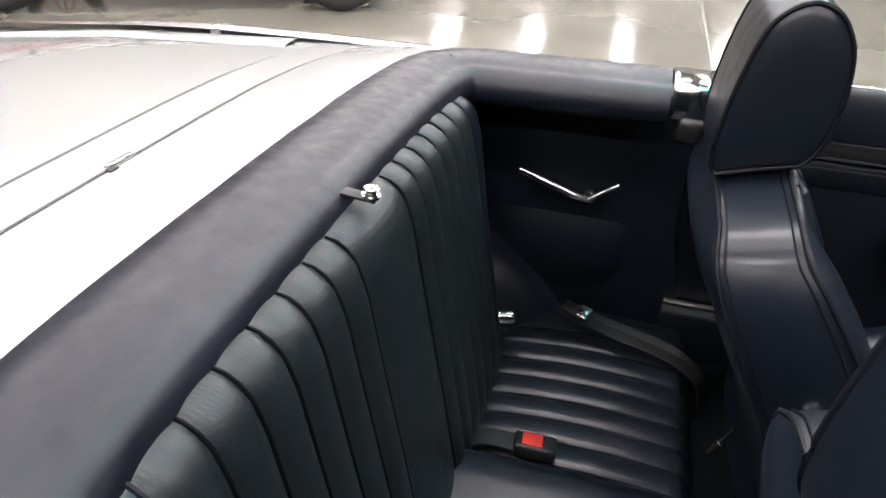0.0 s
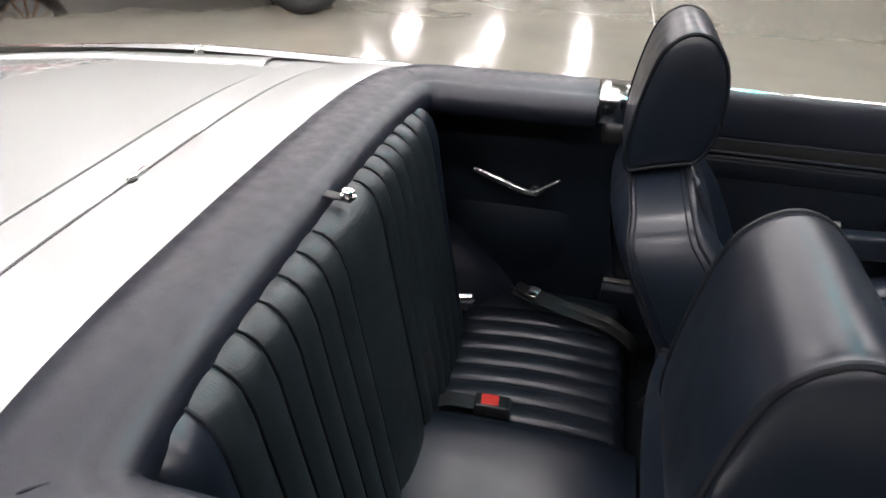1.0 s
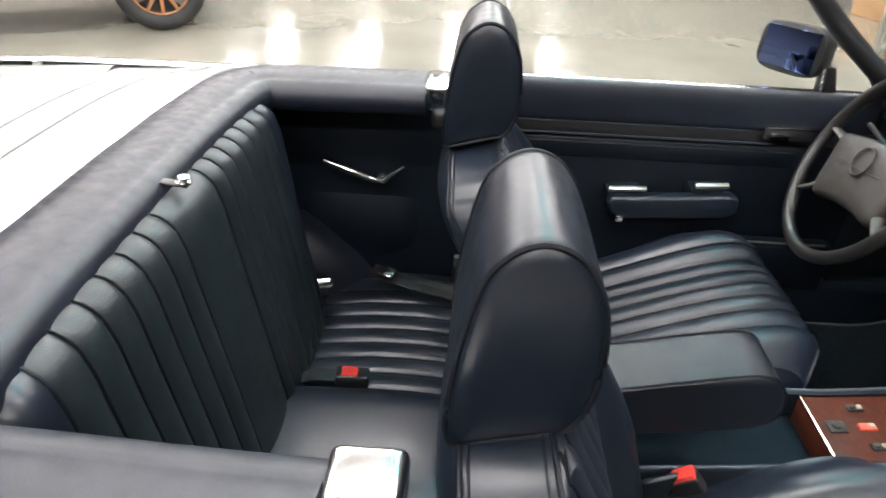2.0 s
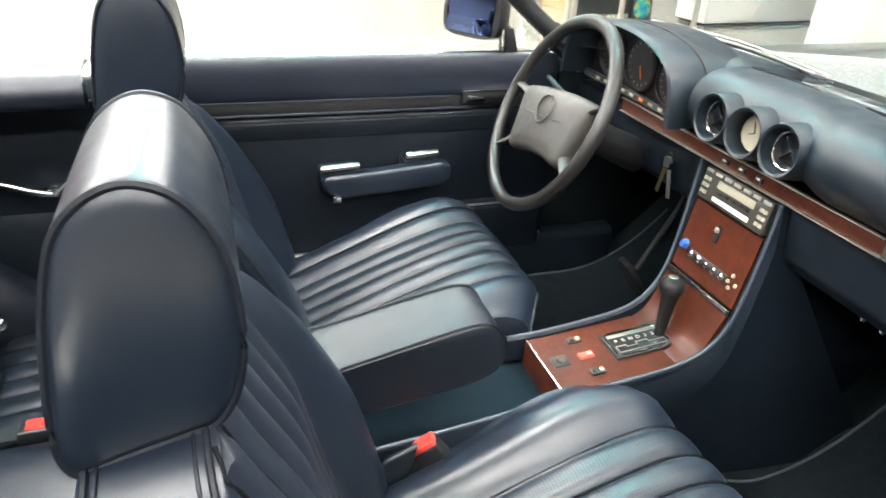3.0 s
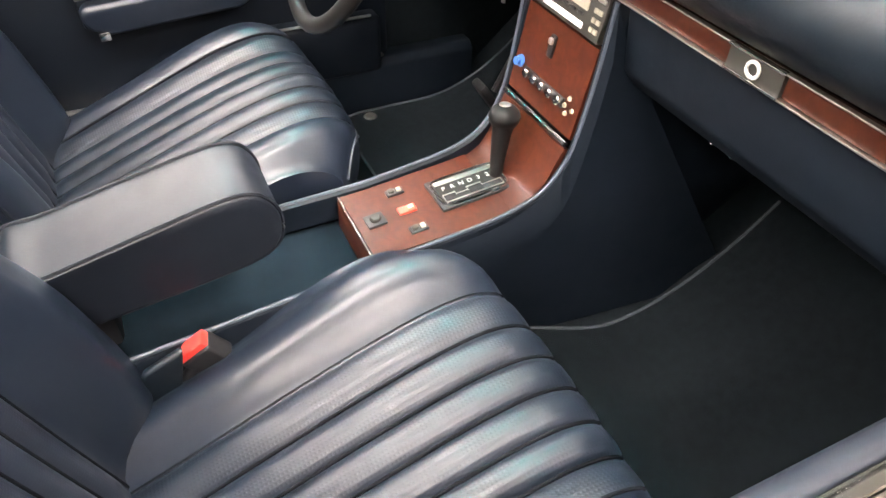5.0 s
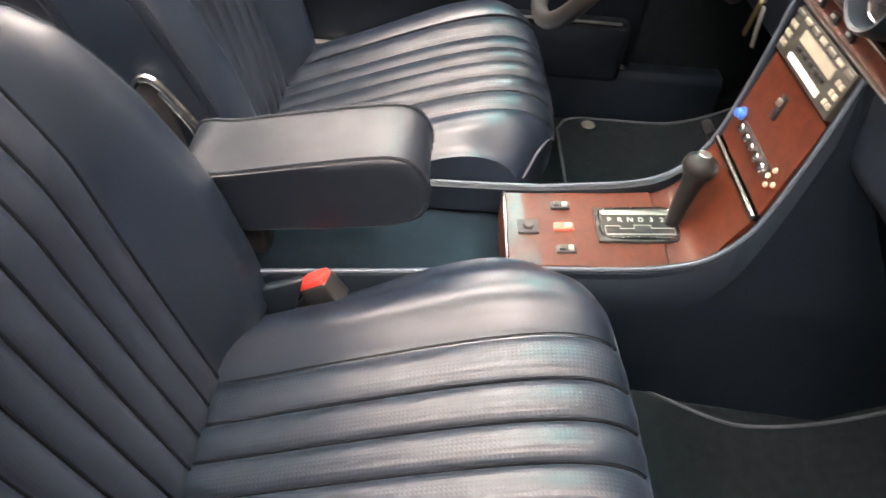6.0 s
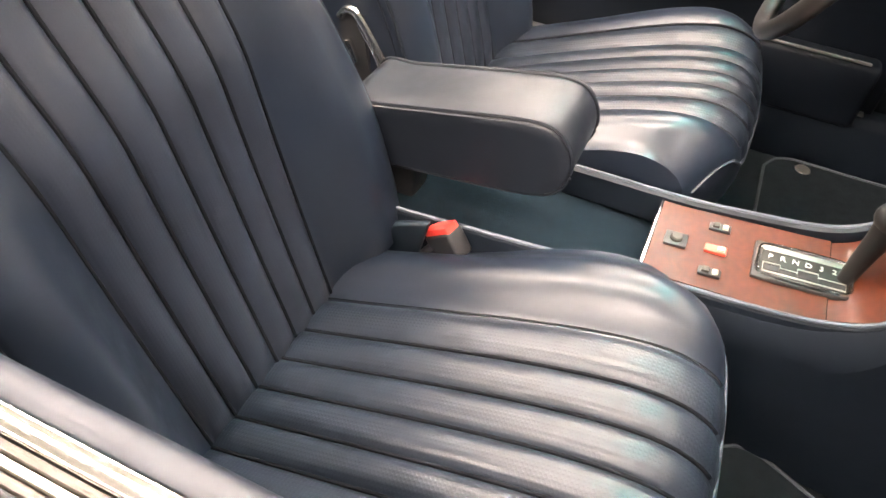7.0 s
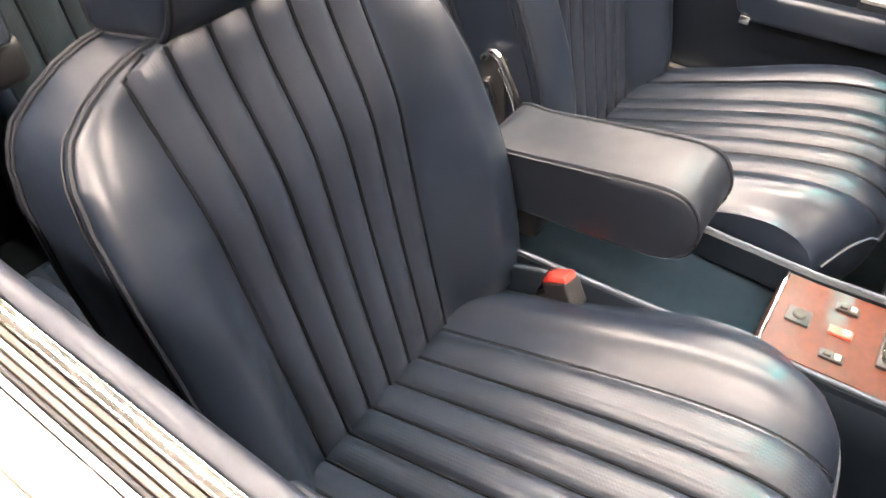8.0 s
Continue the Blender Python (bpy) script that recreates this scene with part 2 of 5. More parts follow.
def rbox(c, s, r=0.004, m=None, seg=2):
    """A box of size s with rounded edges round c, turned by the matrix m."""
    bm = bmesh.new()
    bmesh.ops.create_cube(bm, size=1)
    bmesh.ops.scale(bm, vec=s, verts=bm.verts)
    bmesh.ops.bevel(bm, geom=bm.edges[:], offset=min(r, min(s) * 0.45), segments=seg, affect="EDGES", profile=0.5)
    t = Matrix.Translation(c) @ (m or Matrix.Identity(4))
    bm.transform(t)
    bm.verts.index_update()
    v = [tuple(p.co) for p in bm.verts]
    f = [tuple(p.index for p in q.verts) for q in bm.faces]
    bm.free()
    return v, f


def prism(poly, y0, y1, bevel=0.004, seg=2, axis="y"):
    """A solid from an outline in the x-z plane, drawn along y (or from x-y along z, or y-z along x), with rounded edges."""
    bm = bmesh.new()
    put3 = {"y": lambda a, b, c: (a, c, b), "z": lambda a, b, c: (a, b, c), "x": lambda a, b, c: (c, a, b)}[axis]
    lo = [bm.verts.new(put3(a, b, y0)) for a, b in poly]
    hi = [bm.verts.new(put3(a, b, y1)) for a, b in poly]
    n = len(poly)
    bm.faces.new(lo[::-1])
    bm.faces.new(hi)
    for i in range(n):
        bm.faces.new((lo[i], lo[(i + 1) % n], hi[(i + 1) % n], hi[i]))
    bmesh.ops.recalc_face_normals(bm, faces=bm.faces)
    if bevel > 0:
        es = [e for e in bm.edges if e.calc_face_angle(0) > 0.5]
        bmesh.ops.bevel(bm, geom=es, offset=bevel, segments=seg, affect="EDGES", profile=0.5, clamp_overlap=True)
    bm.verts.index_update()
    v = [tuple(p.co) for p in bm.verts]
    f = [tuple(p.index for p in q.verts) for q in bm.faces]
    bm.free()
    return v, f


def lathe(profile, n=32, m=None):
    """A solid of revolution round z from (radius, height) pairs, moved by the matrix m."""
    rings = [[(r * math.cos(2 * math.pi * k / n), r * math.sin(2 * math.pi * k / n), h) for k in range(n)] for r, h in profile]
    v, f = loft(rings, True, True)
    m = m or Matrix.Identity(4)
    return [tuple(m @ Vector(p)) for p in v], f


def grid(fn, nu, nv):
    V = [fn(i / nu, j / nv) for i in range(nu + 1) for j in range(nv + 1)]
    F = [(i * (nv + 1) + j, i * (nv + 1) + j + 1, (i + 1) * (nv + 1) + j + 1, (i + 1) * (nv + 1) + j) for i in range(nu) for j in range(nv)]
    return V, F


def sstep(a, b, x):
    t = min(1, max(0, (x - a) / (b - a)))
    return t * t * (3 - 2 * t)


# ---- the hall ----
def slab(name, x0, x1, y0, y1, z0, z1, material, label, category, kind="structure"):
    v, f = rbox(((x0 + x1) / 2, (y0 + y1) / 2, (z0 + z1) / 2), (x1 - x0, y1 - y0, z1 - z0), 0.01, None, 1)
    return tagged(mk(name, v, f, material, None, "", False), label, category, "", kind)


slab("floor", -14, 16, -14, 30, -0.3, 0.0, CONCRETE, "polished grey-beige concrete showroom floor with soft reflections", "floor")
slab("wall_north", -14, 16, 30.0, 30.3, 0, 6.5, WALLPAINT, "plain grey wall of the showroom hall", "wall")
slab("wall_south", -14, 16, -14.3, -14.0, 0, 6.5, WALLPAINT, "plain grey wall of the showroom hall", "wall")
slab("wall_west", -14.3, -14.0, -14, 30, 0, 6.5, WALLPAINT, "plain grey wall of the showroom hall", "wall")
slab("wall_east", 16.0, 16.3, -14, 30, 0, 6.5, WALLPAINT, "plain grey wall of the showroom hall", "wall")
slab("ceiling", -14, 16, -14, 30, 6.5, 6.8, CEILPAINT, "plain painted ceiling of the showroom hall", "ceiling")
v, f = rbox((0.85, 16, 0.0012), (0.012, 27.8, 0.0024), 0.0004, None, 1)
tagged(mk("floor_joint", v, f, WALLPAINT, None, "", False), "straight sawn joint in the concrete floor", "joint", "", "structure")


def ceiling_lamp():
    t = thing("ceiling_lamp", 0, 0, 5.6, "long white ceiling lamp with a glowing diffuser", "lamp", "rows of ceiling lamps")
    v, f = rbox((0, 0, 5.64), (2.7, 0.60, 0.08), 0.02)
    mk("housing", v, f, WALLPAINT, t, "white metal housing")
    v, f = rbox((0, 0, 5.59), (2.6, 0.52, 0.02), 0.005)
    mk("diffuser", v, f, LAMPGLOW, t, "glowing white diffuser")
    for s in (-1, 1):
        v, f = tube([(s, 0, 5.68), (s, 0, 6.5)], 0.006, 6)
        mk("hanger", v, f, CHROME, t)
    return t


lamp = ceiling_lamp()
spots = [(x, y) for y in (0.4, 4.2, 8.0, 11.8) for x in (-7.0, -3.6, -0.2, 3.4)] + [(x, y) for y in (-3.4, -7.2) for x in (-3.6, -0.2, 3.4)] + [(x, y) for y in (15.6, 20.5, 26.0) for x in (-7.0, -3.6, -0.2, 3.4)]
lamp.location = (spots[0][0], spots[0][1], 5.6)
for x, y in spots[1:]:
    copy_thing(lamp, pose(x, y, 5.6, 0, 0, 90 if y > 13 else 0))

TEALGLOW = mat("blue_green_tube", (0.06, 0.78, 0.85), 0.5, vary=0.0, emit=72.0)
for y in (2.3, 5.6):
    t = thing("coloured_ceiling_lamp", 1.42, y, 5.6, "long ceiling lamp with a blue-green glowing diffuser", "lamp", "coloured ceiling lamps")
    v, f = rbox((1.42, y, 5.64), (0.32, 2.9, 0.08), 0.02)
    mk("housing", v, f, WALLPAINT, t, "white metal housing")
    v, f = rbox((1.42, y, 5.59), (0.26, 2.8, 0.02), 0.005)
    mk("diffuser", v, f, TEALGLOW, t, "glowing blue-green diffuser")
    for s in (-1, 1):
        v, f = tube([(1.42, y + s, 5.68), (1.42, y + s, 6.5)], 0.006, 6)
        mk("hanger", v, f, CHROME, t)

# ---- the car's body ----
car = thing("convertible_car", 0.9, 0, 0, "white convertible with open roof and navy blue interior", "car")

RAIL_Z = 0.925


def quarter_section(x, s):
    """Outline of the body's side from the rail outwards and down, at one station; s is the side."""
    drop = 0.10 * sstep(-0.5, -1.35, x)
    w = 0.745 - 0.05 * sstep(-0.2, -1.3, x)
    return [(x, s * (w - 0.085), 0.900 - drop * 0.4), (x, s * (w - 0.045), 0.902 - drop * 0.5), (x, s * (w - 0.012), 0.893 - drop * 0.55), (x, s * (w + 0.018), 0.865 - drop * 0.6),
            (x, s * (w + 0.055), 0.79 - drop), (x, s * (w + 0.10), 0.66), (x, s * (w + 0.115), 0.52), (x, s * (w + 0.10), 0.36), (x, s * (w + 0.05), 0.22)]


for s, nm in ((1, "driver_side"), (-1, "passenger_side")):
    xs = list(np.linspace(-1.38, 0.44, 26))
    rings = [smooth_line(quarter_section(x, s), 4) for x in xs]
    v, f = loft(rings, False, False)
    mk("quarter_panel", v, f, PAINT, car, "glossy white rear quarter panel")

# rear deck: cover of the roof box, strip and boot lid, parted by real gaps
def deck_z(x, y):
    z = interp([(-1.42, 0.80), (-1.2, 0.845), (-0.8, 0.885), (-0.36, 0.905), (-0.26, 0.908), (-0.16, 0.915), (-0.08, 0.918), (-0.03, 0.91)], x)
    return z - 0.014 * (abs(y) / 0.72) ** 3.2


def deck_patch(name, x0, x1, y0, y1, label, nu=14, nv=30, bow=0.0):
    """A crowned panel whose edges turn down into the gaps."""
    def fn(u, w):
        xa = x0 + (x1 - x0) * u
        y = y0 + (y1 - y0) * w
        x = xa + bow * (y / 0.7) ** 4
        z = deck_z(xa, y)
        e = min(u, 1 - u) * abs(x1 - x0)
        z -= 0.016 * (1 - sstep(0, 0.0016, e))
        return (x, y, z)
    us = [0, 0.0009 / abs(x1 - x0), 0.0018 / abs(x1 - x0)]
    us = us + list(np.linspace(us[-1] * 1.5, 1 - us[-1] * 1.5, nu)) + [1 - q for q in us[::-1]]
    V = [fn(u, j / nv) for u in us for j in range(nv + 1)]
    n = nv + 1
    F = [(i * n + j, i * n + j + 1, (i + 1) * n + j + 1, (i + 1) * n + j) for i in range(len(us) - 1) for j in range(nv)]
    return mk(name, V, F, PAINT, car, label)


deck_patch("boot_lid", -1.36, -0.353, -0.585, 0.585, "glossy white boot lid reflecting the hall", bow=0.10)
deck_patch("deck_strip", -0.3495, -0.2625, -0.668, 0.668, "glossy white deck strip in front of the boot lid", 4, 30, 0.08)
deck_patch("roof_box_cover", -0.2585, -0.05, -0.668, 0.668, "glossy white cover of the folded roof", 8, 30, 0.07)
for s in (-1, 1):
    def fn(u, w, s=s):
        x = -1.38 + 1.03 * u
        y = s * (0.589 + (0.125 - 0.05 * sstep(-0.2, -1.3, x)) * w)
        return (x, y, deck_z(x, 0.62) - 0.004 * w + 0.004 * math.sin(w * 3.14) - 0.010 * sstep(0.04, 0, w))
    v, f = grid(fn, 20, 8)
    mk("deck_side", v, f, PAINT, car, "white shoulder beside the boot lid")
v, f = rbox((-0.7, 0, 0.74), (1.3, 1.2, 0.10), 0.02)
mk("boot_floor", v, f, RUBBER, car, "dark space under the deck")

# dark strips laid in the panel gaps stand for the shade inside them
for xg, yw, bw in ((-0.351, 0.585, 0.10), (-0.2605, 0.66, 0.075)):
    pts = [(xg + bw * (y / 0.7) ** 4, y, deck_z(xg, y) - 0.0035) for y in np.linspace(-yw, yw, 40)]
    v, f = tube(pts, 0.0030, 6)
    mk("gap_shade", v, f, RUBBER, car, "dark strip added as the shade in the panel gap")
for s in (-1, 1):
    v, f = grid(lambda u, w, s=s: (-0.42 + 0.56 * u, s * (0.575 + 0.12 * w), 0.893 - 0.002 * w), 8, 4)
    mk("deck_corner", v, f, PAINT, car, "white deck corner beside the rail")

# aerial mast base on the far shoulder and the locking handle of the cover
def lathe_part(name, prof, x, y, z, material, parent, label="", rot=(0, 0, 0), n=20):
    v, f = lathe(prof, n, pose(x, y, z, *rot))
    return mk(name, v, f, material, parent, label)


ant = thing("aerial", -0.545, 0.655, 0.868, "small retracted chrome aerial on a black rubber base", "aerial")
lathe_part("rubber_base", [(0.022, 0), (0.021, 0.006), (0.014, 0.010), (0.0, 0.011)], -0.545, 0.655, 0.868, RUBBER, ant)
lathe_part("tip", [(0.009, 0.008), (0.009, 0.02), (0.013, 0.022), (0.013, 0.034), (0.008, 0.038), (0.0, 0.038)], -0.545, 0.655, 0.868, CHROME, ant, "ribbed pale tip")
latch = thing("cover_latch", -0.262, -0.02, 0.912, "small chrome release handle set in the deck gap", "handle")
v, f = rbox((-0.262, -0.02, 0.9095), (0.009, 0.050, 0.008), 0.002)
mk("grip", v, f, CHROME, latch)
v, f = rbox((-0.256, -0.042, 0.9085), (0.010, 0.016, 0.005), 0.002)
mk("recess", v, f, BLACK, latch)

# padded rail round the rear of the cockpit
def rail_line():
    """Centre line of the padded rail from the passenger's end to the driver's end, with tight corners."""
    y1, xc, xe = 0.598, -0.022, 0.418
    pts = [(xe, -y1 - 0.012), (0.30, -y1 - 0.008), (0.14, -y1), (0.065, -y1 + 0.004), (0.028, -y1 + 0.020), (0.004, -y1 + 0.052), (-0.012, -y1 + 0.12), (xc - 0.003, -0.34), (xc - 0.007, -0.2), (xc - 0.009, 0)]
    return pts + [(x, -y) for x, y in pts[-2::-1]]


line = smooth_line(rail_line(), 6)
rings = []
for i, p in enumerate(line):
    a, b = line[max(0, i - 1)], line[min(len(line) - 1, i + 1)]
    d = Vector((b[0] - a[0], b[1] - a[1], 0)).normalized()
    n = Vector((-d.y, d.x, 0))            # towards the outside of the ring
    if n.dot(Vector((p[0] - 0.4, p[1], 0))) < 0:
        n = -n
    prof = [(0.072, -0.020), (0.071, -0.005), (0.065, 0.001), (0.03, 0.004), (0.0, 0.004), (-0.024, 0.000), (-0.031, -0.004), (-0.040, -0.003), (-0.058, -0.008), (-0.071, -0.021), (-0.077, -0.040), (-0.073, -0.058), (-0.060, -0.070), (-0.03, -0.075), (0.03, -0.06)]
    rings.append([(p[0] + n.x * o, p[1] + n.y * o, RAIL_Z - 0.006 + h) for o, h in prof])
v, f = loft(rings, True, True)
rail = mk("padded_rail", v, f, VINYL_TOP, car, "worn navy vinyl padded rail round the rear cockpit")
for s in (-1, 1):
    pts = [(0.046, s * 0.535, 0.905), (0.030, s * 0.556, 0.917), (0.012, s * 0.575, 0.9225), (0.004, s * 0.583, 0.920)]
    v, f = tube(smooth_line(pts, 4), 0.0022, 6)
    mk("rail_seam", v, f, PIPING, rail)
    v, f = rbox((0.455, s * 0.607, 0.893), (0.072, 0.135, 0.062), 0.010, pose(0, 0, 0, 0, 0, 0), 3)
    mk("rail_cap", v, f, CHROME, car, "polished chrome cap at the rail's end")
    v, f = rbox((0.462, s * 0.557, 0.845), (0.05, 0.05, 0.05), 0.014, None, 3)
    mk("catch", v, f, BLACK, car, "black belt guide under the cap")

# inner side walls of the rear cockpit
def rear_wall(s):
    t = thing("rear_side_trim", 0.22, s * 0.70, 0.25, "dark navy vinyl side trim of the rear cockpit with a chrome lever", "side trim", "rear side trims")
    prof = [(-0.02, 0.24), (0.53, 0.24), (0.53, 0.40), (0.495, 0.55), (0.485, 0.86), (-0.02, 0.86)]
    v, f = prism(prof, s * 0.705, s * 0.745, 0.004)
    panel = mk("panel", v, f, LEATHER_DARK, t)
    # soft pocket bulge
    rings = []
    for i in range(13):
        u = i / 12
        x = 0.10 + 0.30 * u
        k = math.sin(math.pi * u) ** 0.5
        rings.append([(x, s * (0.706 - 0.020 * k * math.sin(math.pi * q / 10) ** 0.8), 0.575 - 0.20 * q / 10 * (0.6 + 0.4 * k) - 0.01) for q in range(11)])
    v, f = loft(rings, False, False)
    mk("pocket", v, f, LEATHER_DARK, t, "padded navy pocket")
    # V-shaped chrome lever
    pts = smooth_line([(0.150, s * 0.672, 0.668), (0.21, s * 0.664, 0.652), (0.27, s * 0.662, 0.632), (0.305, s * 0.664, 0.624)], 5)
    v, f = tube(pts, [0.005 + 0.004 * math.sin(math.pi * i / (len(pts) - 1)) ** 1 + 0.002 for i in range(len(pts))], 10)
    lever = mk("lever", v, f, CHROME, t, "polished chrome lever")
    pts = [(0.305, s * 0.664, 0.624), (0.33, s * 0.664, 0.645), (0.363, s * 0.664, 0.668)]
    v, f = tube(pts, [0.010, 0.006, 0.005], 10)
    mk("tail", v, f, CHROME, lever)
    v, f = lathe([(0.016, 0), (0.016, 0.02), (0.012, 0.026), (0, 0.027)], 16, pose(0.303, s * 0.688, 0.630, 90 * s, 0, 0))
    mk("hub", v, f, CHROME, lever)
    # wheel arch cover: high at the backrest, sloping down towards the front
    rings = []
    for i in range(19):
        u = i / 18
        x = -0.01 + 0.31 * u
        top = 0.27 + 0.27 * (1 - u ** 1.5) ** 0.8
        rings.append([(x, s * (0.70 - (0.04 + 0.10 * (1 - u ** 3)) * math.cos(math.pi / 2 * q / 12) ** 0.45), 0.25 + (top - 0.25) * math.sin(math.pi / 2 * q / 12)) for q in range(13)])
    v, f = loft(rings, False, False)
    mk("wheel_arch_cover", v, f, VINYL, t, "padded navy wheel arch cover")
    return t


rear_wall(1)
for s in (-1, 1):
    v, f = rbox((0.515, s * 0.738, 0.53), (0.11, 0.03, 0.68), 0.006)
    mk("door_post", v, f, LEATHER_DARK, car, "dark door post")
rear_wall(-1)

# floors and bulkhead under the seats
v, f = prism([(0.0, 0.16), (0.62, 0.16), (0.62, 0.20), (0.0, 0.26)], -0.74, 0.74, 0)
mk("rear_floor", v, f, CARPET_DARK, car, "dark carpet of the rear floor", False)
v, f = prism([(0.55, 0.16), (1.78, 0.16), (2.05, 0.42), (2.05, 0.86), (2.0, 0.86), (2.0, 0.47), (1.75, 0.245), (0.55, 0.245)], -0.74, 0.74, 0)
mk("front_floor", v, f, CARPET_DARK, car, "dark carpet of the front footwells", False)
v, f = rbox((-0.03, 0, 0.55), (0.03, 1.38, 0.62), 0.004)
mk("rear_bulkhead", v, f, LEATHER_DARK, car)

# sills with chrome tread plates
for s in (-1, 1):
    v, f = prism([(s * 0.675, 0.20), (s * 0.68, 0.365), (s * 0.695, 0.382), (s * 0.77, 0.382), (s * 0.80, 0.20)], 0.50, 1.78, 0.006, 2, "x")
    sill = mk("sill", v, f, LEATHER_DARK, car, "dark navy door sill")
    for k, (dy, w) in enumerate(((0.0, 0.016), (0.024, 0.012), (0.045, 0.008))):
        v, f = rbox((1.02, s * (0.700 + dy), 0.3855), (1.03, w, 0.006), 0.002)
        mk("tread_strip", v, f, ALU, sill, "brushed metal tread strip")


# ---- doors ----
def door(s):
    x0, x1 = 0.50, 1.56
    v, f = prism([(s * 0.745, 0.20), (s * 0.745, 0.86), (s * 0.752, 0.888), (s * 0.775, 0.88), (s * 0.80, 0.80), (s * 0.845, 0.5), (s * 0.80, 0.25)], x0 + 0.006, x1 - 0.006, 0, 1, "x")
    t = mk("door", v, f, RUBBER, car, "white car door with navy trim and lowered window")
    side = [(0.768, 0.897), (0.782, 0.892), (0.792, 0.87), (0.812, 0.79), (0.852, 0.66), (0.866, 0.52), (0.85, 0.36), (0.805, 0.24)]
    prof = smooth_line([(s * a, b) for a, b in side], 4)
    rings = [[(x, a, b) for a, b in prof] for x in (x0, x0 + 0.004, 0.8, 1.2, x1 - 0.004, x1)]
    v, f = loft(rings, False, False)
    mk("outer_skin", v, f, PAINT, t, "glossy white outer skin")
    v, f = tube([(x0 + 0.01, s * 0.7915, 0.8715), (x1 - 0.01, s * 0.7915, 0.8715)], 0.0012, 6)
    mk("swage_line", v, f, BRONZE, t, "fine shadow line in the skin")
    # chrome strips and rubber lips of the window slot
    for y, w, h, m, nm, z in ((0.739, 0.010, 0.012, CHROME, "chrome_strip", 0.899), (0.7465, 0.0045, 0.010, BRONZE, "window_lip", 0.895), (0.7515, 0.004, 0.012, ALU, "window_lip", 0.894),
                           (0.7562, 0.0045, 0.010, BRONZE, "window_lip", 0.893), (0.7605, 0.003, 0.010, RUBBER, "window_lip", 0.893), (0.7650, 0.005, 0.013, CHROME, "chrome_strip", 0.893)):
        v, f = rbox(((x0 + x1) / 2 - 0.01, s * y, z), (x1 - x0 - 0.04, w, h), 0.002)
        mk(nm, v, f, m, t)
    # inner trim: rounded top roll, recess band, panel
    top = smooth_line([(s * 0.735, 0.894), (s * 0.732, 0.902), (s * 0.724, 0.903), (s * 0.716, 0.896), (s * 0.711, 0.875), (s * 0.710, 0.845), (s * 0.713, 0.805), (s * 0.722, 0.799)], 4)
    rings = [[(x, a, b) for a, b in top] for x in (x0 + 0.01, 0.8, 1.2, x1 - 0.03)]
    v, f = loft(rings, False, False)
    mk("top_roll", v, f, VINYL, t, "navy vinyl top roll")
    v, f = rbox((1.03, s * 0.724, 0.782), (1.04, 0.012, 0.036), 0.003)
    mk("band", v, f, BLACK, t, "dark recessed band")
    for z, xe in ((0.798, 1.24), (0.766, 1.30)):
        v, f = rbox(((0.52 + xe) / 2, s * 0.7155, z), (xe - 0.52, 0.006, 0.006), 0.002)
        mk("trim_line", v, f, LINE, t, "thin pale trim line")
    v, f = rbox((1.03, s * 0.730, 0.545), (1.05, 0.03, 0.43), 0.012, None, 3)
    mk("trim_panel", v, f, DOOR_TRIM, t, "dark navy trim panel")
    v, f = rbox((0.95, s * 0.722, 0.725), (0.84, 0.018, 0.05), 0.008, None, 3)
    mk("trim_pad", v, f, DOOR_TRIM, t)
    # pocket with metal edge
    v, f = prism([(1.20, 0.36), (1.52, 0.36), (1.52, 0.503), (1.22, 0.503)], s * 0.665, s * 0.72, 0.014, 3)
    mk("door_pocket", v, f, DOOR_TRIM, t, "dark navy door pocket")
    v, f = rbox((1.37, s * 0.668, 0.506), (0.25, 0.006, 0.006), 0.002)
    mk("pocket_edge", v, f, ALU, t, "thin metal edge")
    # armrest with grip gap and bright end caps
    prof = [(0.893, 0.612), (0.903, 0.629), (1.05, 0.637), (1.205, 0.650), (1.225, 0.640), (1.225, 0.602), (1.20, 0.585), (0.94, 0.568), (0.905, 0.582)]
    v, f = prism(prof, s * 0.632, s * 0.674, 0.010, 3)
    mk("armrest", v, f, LEATHER, t, "padded navy armrest with a grip opening")
    for xm, zm, w in ((0.941, 0.610, 0.095), (1.150, 0.628, 0.086)):
        v, f = rbox((xm, s * 0.694, zm - 0.004), (w, 0.066, 0.062), 0.008, pose(0, 0, 0, 0, -3, 0), 2)
        mk("armrest_mount", v, f, DOOR_TRIM, t)
    for (xa, xb, z) in ((0.893, 0.988, 0.6495), (1.108, 1.192, 0.671)) if s > 0 else ():
        v, f = rbox(((xa + xb) / 2, s * 0.648, z), (xb - xa, 0.014, 0.011), 0.002, pose(0, 0, 0, 25 * s, -3, 0))
        mk("bright_inlay", v, f, ALU, t, "bright metal inlay")
    v, f = rbox((0.928, s * 0.634, 0.570), (0.022, 0.012, 0.018), 0.003)
    mk("end_cap", v, f, CHROME, t)
    # door opener
    v, f = rbox((1.335, s * 0.709, 0.796), (0.13, 0.012, 0.034), 0.005)
    mk("opener_plate", v, f, BLACK, t, "black opener plate")
    v, f = rbox((1.335, s * 0.705, 0.813), (0.13, 0.012, 0.005), 0.002)
    mk("opener_rim", v, f, CHROME, t)
    v, f = rbox((1.305, s * 0.701, 0.793), (0.05, 0.012, 0.016), 0.005, pose(0, 0, 0, 0, 8, 0))
    mk("opener_lever", v, f, CHROME, t, "chrome lever")
    # kick panel ahead of the door
    v, f = prism([(1.555, 0.2), (2.04, 0.2), (2.04, 0.88), (1.555, 0.88)], s * 0.735, s * 0.76, 0.004)
